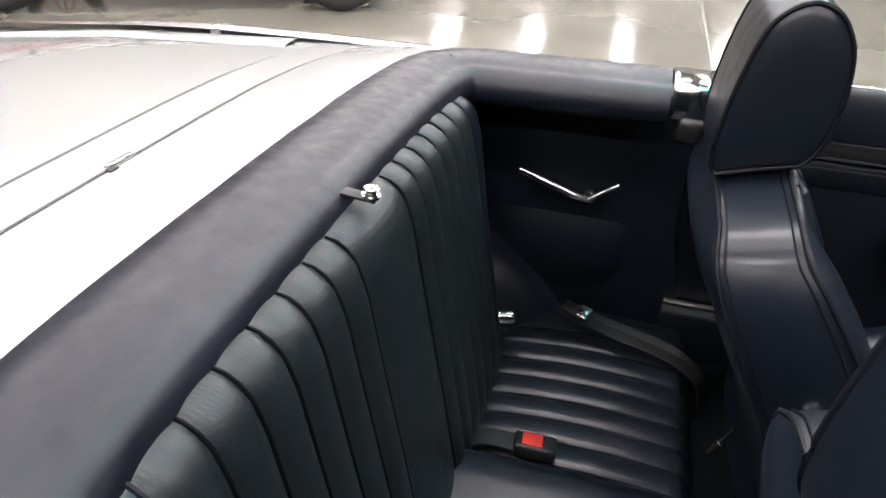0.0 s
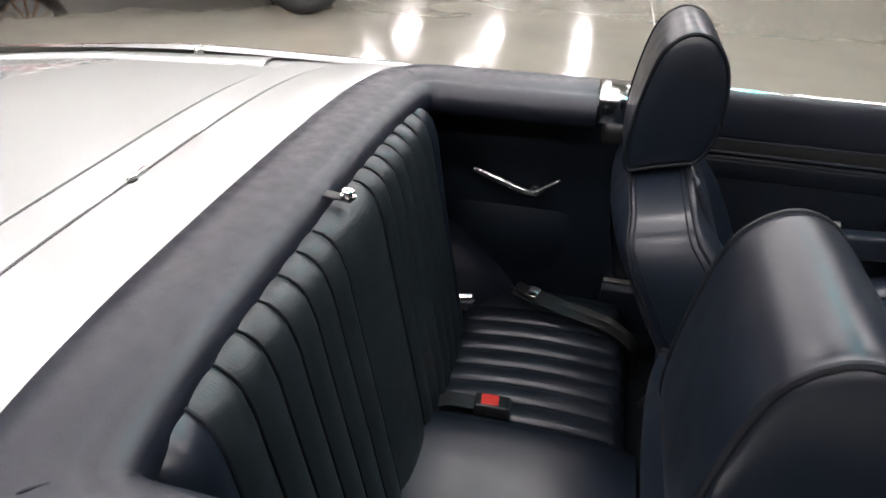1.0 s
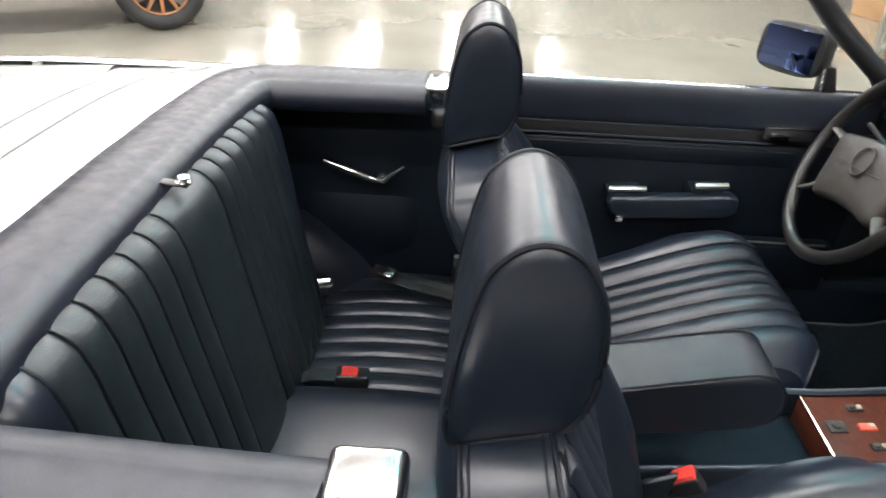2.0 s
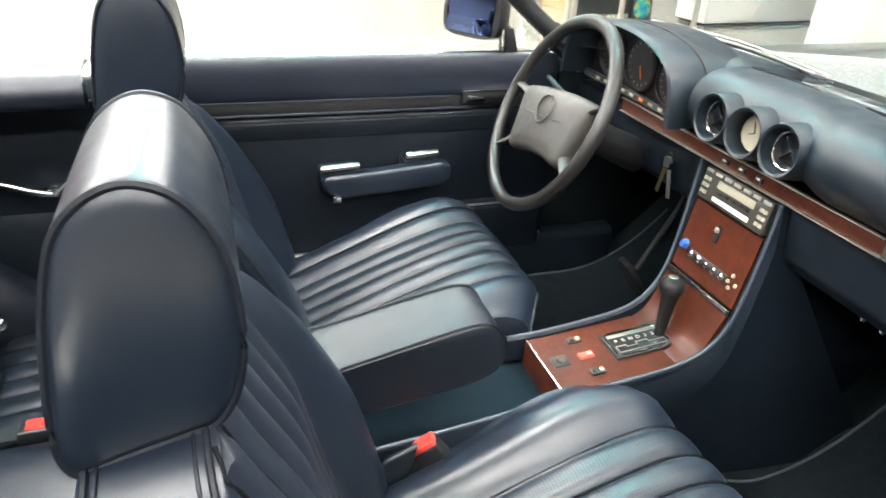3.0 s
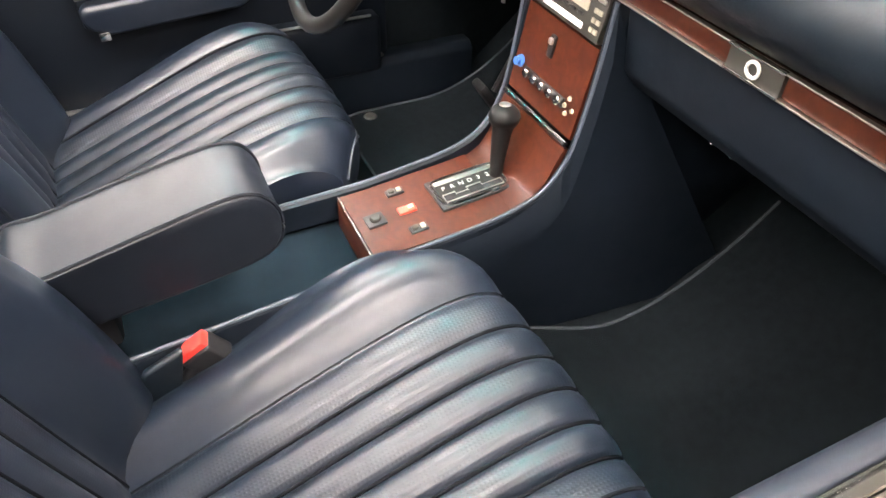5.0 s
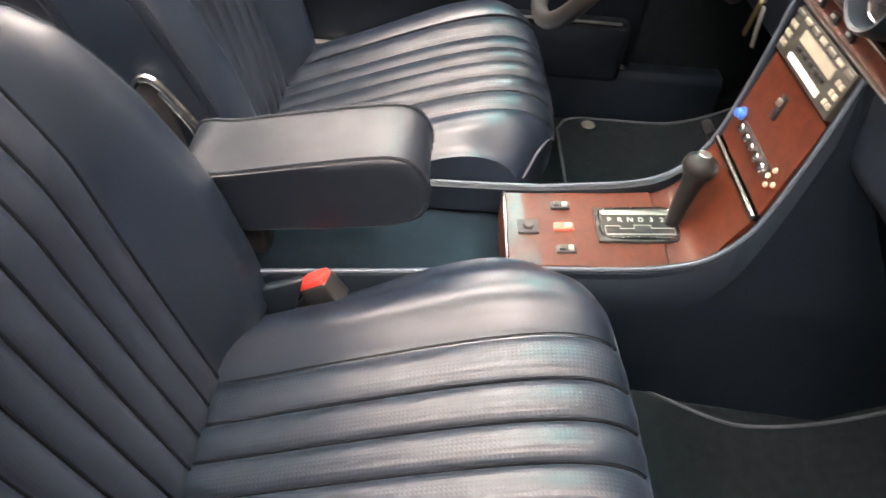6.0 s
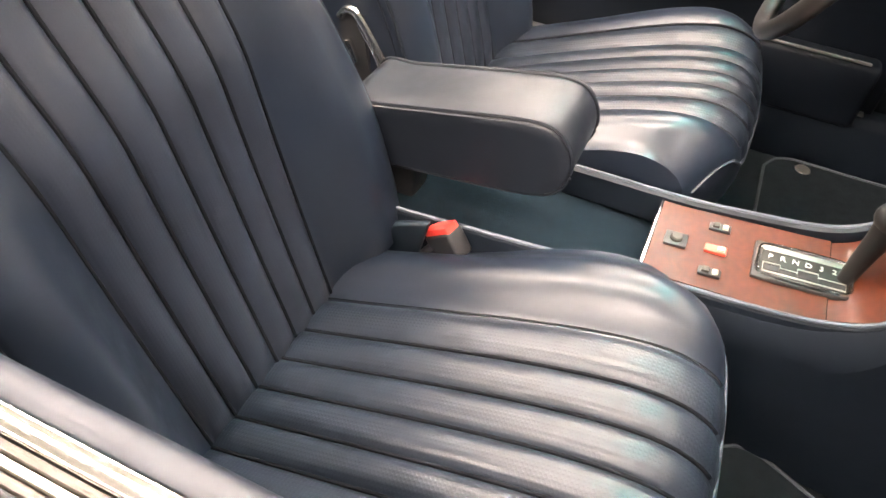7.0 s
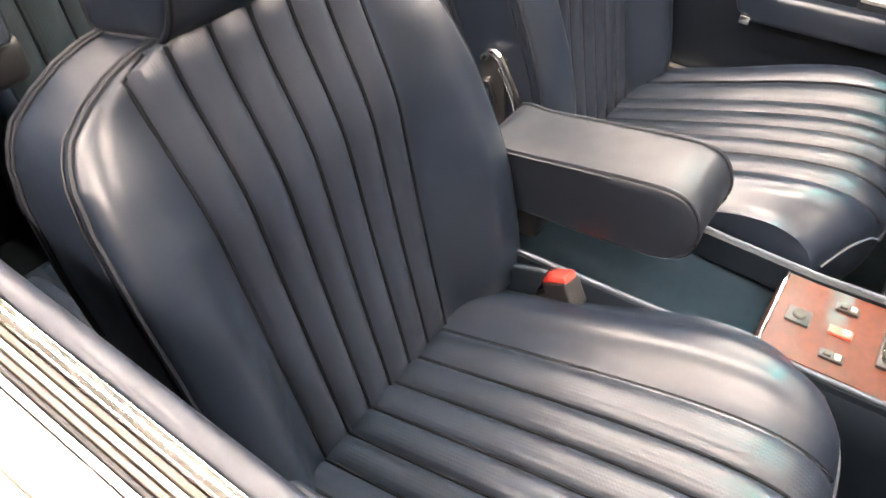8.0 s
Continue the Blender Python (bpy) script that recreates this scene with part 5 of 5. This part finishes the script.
# three round pods
for i, y in enumerate((0.087, 0.0, -0.087)):
    m = pose(1.560, y - 0.019, 0.928, 0, -84, 0)
    v, f = lathe([(0.048, -0.03), (0.047, 0.02), (0.0455, 0.044), (0.0425, 0.050), (0.0385, 0.048), (0.0370, 0.040), (0.036, 0.006), (0.0, 0.004)], 40, m)
    pod = mk("vent_pod" if i != 1 else "clock_pod", v, f, DASHVINYL, dash, "round padded pod")
    if i != 1:
        v, f = lathe([(0.034, 0.006), (0.034, 0.026), (0.031, 0.030), (0.029, 0.027), (0.028, 0.010), (0.0, 0.009)], 36, m)
        ring = mk("vent_barrel", v, f, BLACK, pod, "black vent barrel")
        v, f = tube([tuple(m @ Vector((0.0315 * math.cos(q), 0.0315 * math.sin(q), 0.028))) for q in np.linspace(0, 2 * math.pi, 32, endpoint=False)], 0.0022, 6, True)
        mk("vent_ring", v, f, CHROME, pod, "chrome vent ring")
        for a in (45, 135):
            v, f = rbox((0, 0, 0), (0.054, 0.003, 0.010), 0.001, m @ pose(0, 0, 0.018, 0, 0, a))
            mk("vent_fin", v, f, BLACK, pod)
    else:
        v, f = lathe([(0.032, 0.006), (0.032, 0.020), (0.030, 0.023), (0.0285, 0.021), (0.0, 0.020)], 36, m)
        dial = mk("clock_dial", v, f, IVORY, pod, "pale clock dial")
        for a, l in ((20, 0.020), (110, 0.014)):
            v, f = rbox((0, 0, 0), (l, 0.002, 0.0012), 0.0003, m @ pose(0, 0, 0.0215, 0, 0, a) @ pose(l / 2, 0, 0))
            mk("clock_hand", v, f, BLACK, pod)
# burl strip with bright lines, badge plate
v, f = rbox((1.560, -0.11, 0.854), (0.012, 1.05, 0.027), 0.002)
strip = mk("veneer_strip", v, f, WOOD, dash, "narrow burl veneer strip")
for z in (0.8688, 0.8392):
    v, f = rbox((1.553, -0.11, z), (0.008, 1.05, 0.0026), 0.001)
    mk("bright_line", v, f, ALU, strip, "thin bright line")
v, f = rbox((1.552, -0.346, 0.856), (0.008, 0.078, 0.029), 0.002)
bp = mk("badge_plate", v, f, RADIO, strip, "dark badge plate with bright frame")
v, f = tube([(1.5465, -0.346 + 0.0085 * math.cos(q), 0.856 + 0.0085 * math.sin(q)) for q in np.linspace(0, 2 * math.pi, 28, endpoint=False)], 0.0022, 8, True)
mk("badge", v, f, WHITE, bp, "round bright badge ring")
for dz in (-0.014, 0.014):
    v, f = rbox((1.547, -0.346, 0.856 + dz), (0.004, 0.080, 0.003), 0.001)
    mk("frame_bar", v, f, CHROME, bp)
for y in (0.045, 0.0, -0.045):
    v, f = rbox((1.552, y, 0.854), (0.006, 0.018, 0.012), 0.002)
    mk("switch", v, f, BLACK, strip, "small black switch")
    v, f = rbox((1.5485, y, 0.856), (0.003, 0.008, 0.004), 0.001)
    mk("switch_mark", v, f, WHITE, strip)
# lower dash: knee panel and glove box lid
v, f = prism([(1.560, 0.840), (1.575, 0.74), (1.60, 0.71), (1.64, 0.700), (1.75, 0.72), (1.75, 0.840)], -0.68, -0.118, 0.008)
g = mk("glove_box", v, f, LEATHER_DARK, dash, "navy glove box lid")
v, f = prism([(1.585, 0.840), (1.60, 0.72), (1.64, 0.69), (1.75, 0.70), (1.75, 0.840)], 0.118, 0.68, 0.008)
mk("knee_panel", v, f, LEATHER_DARK, dash, "dark panel under the steering column")
for y in (-0.262, -0.298):
    v, f = lathe([(0.006, 0), (0.005, 0.006), (0, 0.007)], 12, pose(1.632, y, 0.694, 0, -150, 0))
    mk("stud", v, f, CHROME, g, "bright stud")
# instrument hood and dials
HOOD = smooth_line([(0.172, 0.875), (0.180, 0.945), (0.215, 0.995), (0.30, 1.026), (0.41, 1.034), (0.52, 1.026), (0.60, 0.995), (0.635, 0.945), (0.642, 0.875)], 5)
cy, cz = 0.408, 0.90
rings = []
for x, k in ((1.70, 0.93), (1.62, 0.985), (1.53, 1.0), (1.505, 0.99), (1.50, 0.965), (1.505, 0.94), (1.55, 0.925), (1.60, 0.915)):
    rings.append([(x + 0.0 * y, cy + (y - cy) * k, cz + (z - cz) * k) for y, z in HOOD])
v, f = loft(rings, False, False)
hood = mk("instrument_hood", v, f, DASHVINYL, dash, "padded hood over the instruments")
v, f = prism([(y, z) for y, z in HOOD], 1.588, 1.60, 0, 1, "x")
facep = mk("instrument_face", v, f, DIAL, dash, "black instrument face")
for y, z, r in ((0.408, 0.945, 0.060), (0.285, 0.938, 0.053), (0.530, 0.938, 0.053)):
    m = pose(1.588, y, z, 0, -90, 0)
    v, f = lathe([(r, 0), (r, 0.012), (r - 0.004, 0.014), (r - 0.006, 0.008), (0, 0.007)], 36, m)
    d = mk("dial", v, f, DIAL, facep, "black dial with pale marks")
    v, f = tube([tuple(m @ Vector(((r - 0.003) * math.cos(q), (r - 0.003) * math.sin(q), 0.014))) for q in np.linspace(0, 2 * math.pi, 32, endpoint=False)], 0.0015, 6, True)
    mk("dial_ring", v, f, RUBBER, facep)
    for k in range(14):
        q = math.radians(-40 + 260 * k / 13)
        v, f = rbox((0, 0, 0), (0.007, 0.0014, 0.001), 0.0003, m @ pose(0, 0, 0.0085, 0, 0, math.degrees(q)) @ pose(r - 0.014, 0, 0))
        mk("dial_mark", v, f, IVORY, facep)
    v, f = rbox((0, 0, 0), (r * 0.5, 0.003, 0.0015), 0.0005, m @ pose(0, 0, 0.0105, 0, 0, 200) @ pose(r * 0.3, 0, 0))
    mk("needle", v, f, ORANGE, facep, "orange needle")
v, f = rbox((1.565, 0.405, 0.880), (0.012, 0.42, 0.018), 0.003)
wl = mk("warning_strip", v, f, BLACK, dash, "black strip with warning lights")
for i in range(9):
    v, f = rbox((1.558, 0.24 + 0.038 * i, 0.881), (0.003, 0.016, 0.007), 0.001)
    mk("warning_light", v, f, IVORY if i % 3 else ORANGE, wl)
# defroster slots
for y, w in ((0.085, 0.175), (-0.20, 0.19)):
    v, f = rbox((1.672, y, 0.9965), (0.009, w, 0.006), 0.002, pose(0, 0, 0, 0, 10, 0))
    mk("defroster_slot", v, f, RECESS_SHADE, dash, "black defroster slot")
# ignition lock with keys
ig = thing("ignition_keys", 1.585, 0.235, 0.78, "bunch of keys hanging from the ignition lock", "keys")
v, f = lathe([(0.014, 0), (0.014, 0.012), (0.010, 0.014), (0, 0.014)], 16, pose(1.592, 0.24, 0.785, 0, -90, 0))
mk("lock", v, f, CHROME, ig, "chrome lock")
for dy, a in ((0.004, 12), (-0.012, -14)):
    v, f = rbox((1.572, 0.238 + dy * 1.8, 0.735), (0.003, 0.011, 0.062), 0.001, pose(0, 0, 0, a, 0, 0))
    mk("key", v, f, BRASS if a > 0 else ALU, ig, "metal key")
v, f = rbox((1.574, 0.24, 0.777), (0.005, 0.018, 0.022), 0.002)
mk("key_head", v, f, ALU, ig)

# ---- steering wheel ----
sw_m = pose(1.345, 0.372, 0.854, 0, -65.2, -3.8) @ pose(0, 0, 0, 0, 0, 9)          # local z towards the driver
stw = thing("steering_wheel", 1.345, 0.372, 0.854, "dark four-spoke steering wheel with a grey padded hub", "steering wheel")
R = 0.209
v, f = tube([tuple(sw_m @ Vector((R * math.cos(q), R * math.sin(q), 0))) for q in np.linspace(0, 2 * math.pi, 72, endpoint=False)], 0.0145, 14, True)
mk("rim", v, f, RIM, stw, "dark ribbed rim")
# pad outline in wheel plane: local x is up the wheel, y to its left
half_pad = [(0.057, 0.0), (0.056, 0.05), (0.053, 0.10), (0.049, 0.136), (0.041, 0.150), (0.026, 0.153), (0.0, 0.148), (-0.04, 0.138), (-0.075, 0.130), (-0.092, 0.123), (-0.099, 0.110), (-0.098, 0.09), (-0.092, 0.05)]
pad = smooth_line([(a, -b) for a, b in half_pad[:0:-1]] + half_pad + [(-0.090, 0.0)], 4, True)
rings = []
for k, h in ((0.88, -0.036), (0.99, -0.026), (1.0, -0.012), (0.975, -0.002), (0.93, 0.003), (0.85, 0.006), (0.5, 0.0095), (0.1, 0.0105)):
    rings.append([tuple(sw_m @ Vector((a * k, b * k, h))) for a, b in pad])
v, f = loft(rings)
hub = mk("hub_pad", v, f, GREYPAD, stw, "grey padded hub")
v, f = tube([tuple(sw_m @ Vector((0.005 + 0.031 * math.cos(q), 0.031 * math.sin(q), 0.0145))) for q in np.linspace(0, 2 * math.pi, 40, endpoint=False)], 0.0028, 8, True)
mk("badge_ring", v, f, GREYPAD, hub, "raised round emblem")
v, f = lathe([(0.029, -0.004), (0.029, 0.0005), (0.012, 0.002), (0, 0.003)], 28, sw_m @ pose(0.005, 0, 0.0095))
mk("emblem_disc", v, f, GREYPAD, hub, "plain round emblem disc")
v, f = tube([tuple(sw_m @ Vector((-0.010, -0.085, 0.0125))), tuple(sw_m @ Vector((-0.012, 0, 0.0142))), tuple(sw_m @ Vector((-0.010, 0.085, 0.0125)))], 0.0012, 6)
mk("hub_seam", v, f, BLACK, hub)
for a in (77, -77, 122, -122):
    q = math.radians(a)
    c, s = math.cos(q), math.sin(q)
    v, f = tube([tuple(sw_m @ Vector((0.12 * c, 0.135 * s, -0.014))), tuple(sw_m @ Vector((0.165 * c, 0.165 * s, -0.008))), tuple(sw_m @ Vector((R * c, R * s, 0)))], [0.015, 0.011, 0.010], 10, False, 0.6)
    mk("spoke", v, f, GREYPAD, stw, "grey spoke")
v, f = tube([(1.375, 0.374, 0.838), (1.47, 0.38, 0.795), (1.60, 0.385, 0.735)], [0.042, 0.036, 0.04], 16)
mk("column", v, f, BLACK, stw, "black steering column shroud")
v, f = tube(smooth_line([(1.455, 0.43, 0.835), (1.448, 0.52, 0.86), (1.445, 0.585, 0.875)], 4), 0.006, 8)
mk("stalk", v, f, BLACK, stw, "black indicator stalk")

# ---- floor mats ----
BINDING = mat("mat_binding", (0.022, 0.028, 0.034), 0.7, vary=0.15, vscale=30)
for s, mx in ((1, 1.56), (-1, 1.56)):
    mt = thing("floor_mat", mx, s * 0.40, 0.245, "dark blue carpet floor mat with bound edge", "floor mat", "floor mats")
    def lay(u, w, s=s, up=0.0):
        """The mat lies on the floor and climbs the toe board; its corners are rounded."""
        x = 1.39 + 0.56 * u
        a, b = 0.125 + 0.065 * sstep(1.42, 1.62, x), 0.665
        k = max(0, 1 - u / 0.13)
        r = 0.055 * (1 - math.sqrt(max(0, 1 - k * k)))
        a, b = a + r, b - r
        z = 0.257 + 1.65 * max(0, x - 1.62) ** 2
        return (x, s * (a + (b - a) * w), z + up)
    V, F = grid(lay, 24, 10)
    m_ = mk("mat", V, F, CARPET_DARK, mt, "dark blue pile")
    rim = [lay(u, 0) for u in np.linspace(1, 0, 30)] + [lay(0, w) for w in np.linspace(0.1, 0.9, 12)] + [lay(u, 1) for u in np.linspace(0, 1, 30)]
    v, f = tube(rim, 0.0032, 6)
    mk("binding", v, f, BINDING, mt, "bound edge")
    if s > 0:
        v, f = lathe([(0.017, 0), (0.015, 0.003), (0, 0.0035)], 20, pose(1.47, 0.635, 0.258))
        mk("stitched_mark", v, f, ALU, m_, "pale round metal mark")
for y, w in ((0.44, 0.05), (0.30, 0.09)):
    pd = thing("pedal", 1.72, y, 0.35, "black rubber pedal in the footwell", "pedal", "pedals")
    v, f = rbox((1.70, y, 0.36), (0.02, w, 0.12 if w < 0.06 else 0.06), 0.006, pose(0, 0, 0, 0, -35, 0))
    mk("pad", v, f, RUBBER, pd)
    v, f = tube([(1.71, y, 0.38), (1.80, y, 0.55), (1.86, y, 0.72)], 0.008, 8)
    mk("arm", v, f, BLACK, pd)

# ---- things in the hall ----
TYRE = mat("tyre_rubber", (0.018, 0.018, 0.018), 0.7, vary=0.25, vscale=14, bump=0.3, bscale=120)
SPOKE = mat("orange_spokes", (0.42, 0.17, 0.06), 0.4, vary=0.15, vscale=10)
MAROON = mat("maroon_paint", (0.16, 0.02, 0.018), 0.25, vary=0.1, coat=0.8)
CARDBOARD = mat("cardboard", (0.42, 0.24, 0.12), 0.8, vary=0.12, vscale=12, bump=0.3, bscale=80)
DESK = mat("dark_desk_panel", (0.05, 0.055, 0.055), 0.5, vary=0.15, vscale=6)
vin = thing("vintage_car", -3.1, 4.4, 0, "old maroon motor car on orange spoked wheels", "car")
ax = Vector((-2.0 + 4.25, 4.75 - 3.65, 0)).normalized()
px_ = Vector((-ax.y, ax.x, 0))
ang = math.degrees(math.atan2(ax.y, ax.x))
base = Vector((-2.03, 4.72, 0))


def old_wheel(c):
    m = Matrix.Translation(c) @ pose(0, 0, 0, 0, 0, ang) @ pose(0, 0, 0, 90, 0, 0)
    v, f = tube([tuple(m @ Vector((0.30 * math.cos(q), 0.30 * math.sin(q), 0))) for q in np.linspace(0, 2 * math.pi, 48, endpoint=False)], 0.062, 14, True)
    w = mk("wheel", v, f, TYRE, vin, "black tyre")
    v, f = tube([tuple(m @ Vector((0.245 * math.cos(q), 0.245 * math.sin(q), 0))) for q in np.linspace(0, 2 * math.pi, 40, endpoint=False)], 0.016, 8, True)
    mk("rim", v, f, SPOKE, w, "orange rim")
    for k in range(12):
        q = 2 * math.pi * k / 12
        v, f = tube([tuple(m @ Vector((0.05 * math.cos(q), 0.05 * math.sin(q), 0.02))), tuple(m @ Vector((0.24 * math.cos(q), 0.24 * math.sin(q), 0)))], [0.016, 0.011], 8)
        mk("spoke", v, f, SPOKE, w)
    v, f = lathe([(0.07, -0.05), (0.07, 0.05), (0.05, 0.07), (0, 0.075)], 20, m)
    mk("hub", v, f, SPOKE, w)


for d in (0, -2.55):
    for e in (0, 1.42):
        old_wheel(base + ax * d + px_ * e + Vector((0, 0, 0.362)))


def vin_box(name, d0, d1, e0, e1, z0, z1, m, label, r=0.06):
    c = base + ax * (d0 + d1) / 2 + px_ * (e0 + e1) / 2 + Vector((0, 0, (z0 + z1) / 2))
    v, f = rbox(c, (abs(d1 - d0), abs(e1 - e0), z1 - z0), r, pose(0, 0, 0, 0, 0, ang), 4)
    mk(name, v, f, m, vin, label)


vin_box("chassis", -3.1, 0.5, 0.25, 1.2, 0.28, 0.46, BLACK, "black chassis", 0.03)
vin_box("running_board", -2.1, -0.5, 0.0, 0.25, 0.32, 0.37, BLACK, "black running board", 0.015)
vin_box("body", -3.1, -0.9, 0.15, 1.3, 0.46, 1.25, MAROON, "maroon body tub", 0.12)
vin_box("bonnet", -0.9, 0.35, 0.35, 1.1, 0.50, 1.10, MAROON, "maroon bonnet", 0.10)
vin_box("roof", -3.0, -0.9, 0.2, 1.25, 1.75, 1.85, BLACK, "black roof", 0.05)
for d in (-2.95, -1.9, -0.95):
    for e in (0.25, 1.2):
        vin_box("roof_post", d - 0.03, d + 0.03, e - 0.03, e + 0.03, 1.2, 1.78, BLACK, "black roof post", 0.01)
for d in (0, -2.55):
    for e in (-0.02, 1.44):
        pts = [base + ax * (d + 0.45 * math.cos(q)) + px_ * e + Vector((0, 0, 0.36 + 0.45 * math.sin(q))) for q in np.linspace(0.1, math.pi - 0.1, 14)]
        rings = [[tuple(p + px_ * o) for o in (-0.10, -0.05, 0, 0.05, 0.10)] + [tuple(p + px_ * o - Vector((0, 0, 0.012))) for o in (0.10, 0.05, 0, -0.05, -0.10)] for p in pts]
        v, f = loft(rings)
        mk("mudguard", v, f, MAROON, vin, "maroon mudguard")

tb = thing("steel_table", 4.8, 5.3, 0, "metal-legged table with dark panels", "table")
t0, t1 = Vector((4.37, 4.92, 0)), Vector((5.33, 5.08, 0))
td = (t1 - t0).normalized()
tn = Vector((-td.y, td.x, 0))
tang = math.degrees(math.atan2(td.y, td.x))
for d in (-0.62, 0.0, 0.973):
    for e in (0, 0.7):
        p = t0 + td * d + tn * e
        v, f = tube([(p.x, p.y, 0.03), (p.x, p.y, 0.72)], 0.028, 10)
        leg = mk("leg", v, f, ALU, tb, "metal leg")
        v, f = lathe([(0.045, 0), (0.045, 0.012), (0.03, 0.035), (0, 0.036)], 14, pose(p.x, p.y, 0))
        mk("foot", v, f, WHITE, leg, "pale foot")
c = t0 + td * 0.18 + tn * 0.35
v, f = rbox((c.x, c.y, 0.74), (1.95, 0.8, 0.04), 0.01, pose(0, 0, 0, 0, 0, tang))
mk("tabletop", v, f, DESK, tb, "dark tabletop")
c = t0 + td * 0.48 + tn * 0.70
v, f = rbox((c.x, c.y, 0.40), (0.98, 0.02, 0.52), 0.006, pose(0, 0, 0, 0, 0, tang))
mk("modesty_panel", v, f, DESK, tb, "dark grey panel")
bx = thing("cardboard_box", 5.0, 6.9, 0, "plain brown cardboard box on the floor", "box")
v, f = rbox((5.02, 6.95, 0.24), (0.7, 0.5, 0.48), 0.012, pose(0, 0, 0, 0, 0, 20))
mk("carton", v, f, CARDBOARD, bx)
v, f = rbox((5.02, 6.95, 0.4815), (0.7, 0.06, 0.003), 0.001, pose(0, 0, 0, 0, 0, 20))
mk("tape", v, f, IVORY, bx, "pale packing tape")
WHITEBOX = mat("white_laminate", (0.62, 0.61, 0.58), 0.45, vary=0.05, vscale=3)
for x, y, w, d, h, a, lb in ((6.75, 5.98, 1.70, 0.5, 1.10, 4, "low cream cabinet on a dark plinth"), (6.75, 3.95, 1.5, 0.6, 1.15, -8, "white counter block on the hall floor")):
    wb = thing("white_cabinet", x, y, 0, lb, "cabinet")
    v, f = rbox((x, y, 0.04 + h / 2), (w, d, h), 0.02, pose(0, 0, 0, 0, 0, a))
    mk("carcass", v, f, WHITEBOX, wb, "pale laminate carcass")
    v, f = rbox((x, y, 0.02), (w - 0.1, d - 0.06, 0.04), 0.005, pose(0, 0, 0, 0, 0, a))
    mk("plinth", v, f, BLACK, wb, "dark plinth")
    v, f = rbox((x, y, 0.052 + h), (w + 0.04, d + 0.04, 0.024), 0.006, pose(0, 0, 0, 0, 0, a))
    mk("worktop", v, f, WALLPAINT, wb, "grey worktop")


def rainbow():
    """Blue through green to yellow, as on a foil."""
    m = mat("iridescent_foil", (0.1, 0.4, 0.6), 0.2, metal=0.6, vary=0.0)
    n, l = m.node_tree.nodes, m.node_tree.links
    tc, nz, r = n.new("ShaderNodeTexCoord"), n.new("ShaderNodeTexNoise"), n.new("ShaderNodeValToRGB")
    nz.inputs["Scale"].default_value = 11
    r.color_ramp.elements[0].position, r.color_ramp.elements[0].color = 0.35, (0.02, 0.12, 0.55, 1)
    r.color_ramp.elements[1].position, r.color_ramp.elements[1].color = 0.65, (0.75, 0.62, 0.10, 1)
    e = r.color_ramp.elements.new(0.5)
    e.color = (0.03, 0.55, 0.50, 1)
    l.new(tc.outputs["Object"], nz.inputs["Vector"])
    l.new(nz.outputs["Fac"], r.inputs["Fac"])
    l.new(r.outputs["Color"], n["Principled BSDF"].inputs["Base Color"])
    return m


hb = thing("shoulder_bag", 4.96, 5.5, 0, "black bag with an iridescent blue-green front, standing on the floor", "bag")
rings = []
for z, k in ((0.0, 0.80), (0.02, 0.95), (0.12, 1.0), (0.30, 0.95), (0.40, 0.72), (0.44, 0.35)):
    rings.append([(4.96 + 0.13 * k * math.copysign(abs(math.cos(q)) ** 0.7, math.cos(q)), 5.5 + 0.06 * k * math.copysign(abs(math.sin(q)) ** 0.7, math.sin(q)), z) for q in np.linspace(0, 2 * math.pi, 24, endpoint=False)])
v, f = loft(rings)
mk("body", v, f, BLACK, hb, "black body")
v, f = lathe([(0.10, 0), (0.10, 0.006), (0.09, 0.012), (0, 0.014)], 28, pose(4.94, 5.442, 0.24, 90, 0, 0))
mk("front_panel", v, f, rainbow(), hb, "iridescent foil front")


# ---- the car's nose, tail and wheels ----
for x0, x1, zt, nm, lb in ((3.11, 3.16, 0.80, "nose_panel", "white panel closing the front"), (-1.43, -1.37, 0.79, "tail_panel", "white panel closing the tail")):
    v, f = rbox(((x0 + x1) / 2, 0, (0.24 + zt) / 2), (x1 - x0, 1.46, zt - 0.24), 0.02, None, 2)
    mk(nm, v, f, PAINT, car, lb)
v, f = rbox((0.87, 0, 0.185), (4.40, 1.36, 0.03), 0.01, None, 1)
mk("underbody", v, f, RUBBER, car, "black underbody")
for x in (-0.42, 2.34):
    for s in (-1, 1):
        m = pose(x, s * 0.70, 0.315, -90 * s, 0, 0)
        v, f = lathe([(0.20, -0.09), (0.285, -0.095), (0.31, -0.07), (0.315, 0.0), (0.31, 0.07), (0.285, 0.095), (0.20, 0.09)], 40, m)
        w_ = mk("wheel", v, f, TYRE, car, "black tyre")
        v, f = lathe([(0.202, 0.088), (0.195, 0.07), (0.12, 0.055), (0.06, 0.075), (0.0, 0.08)], 32, m)
        mk("wheel_rim", v, f, ALU, w_, "plain metal rim")
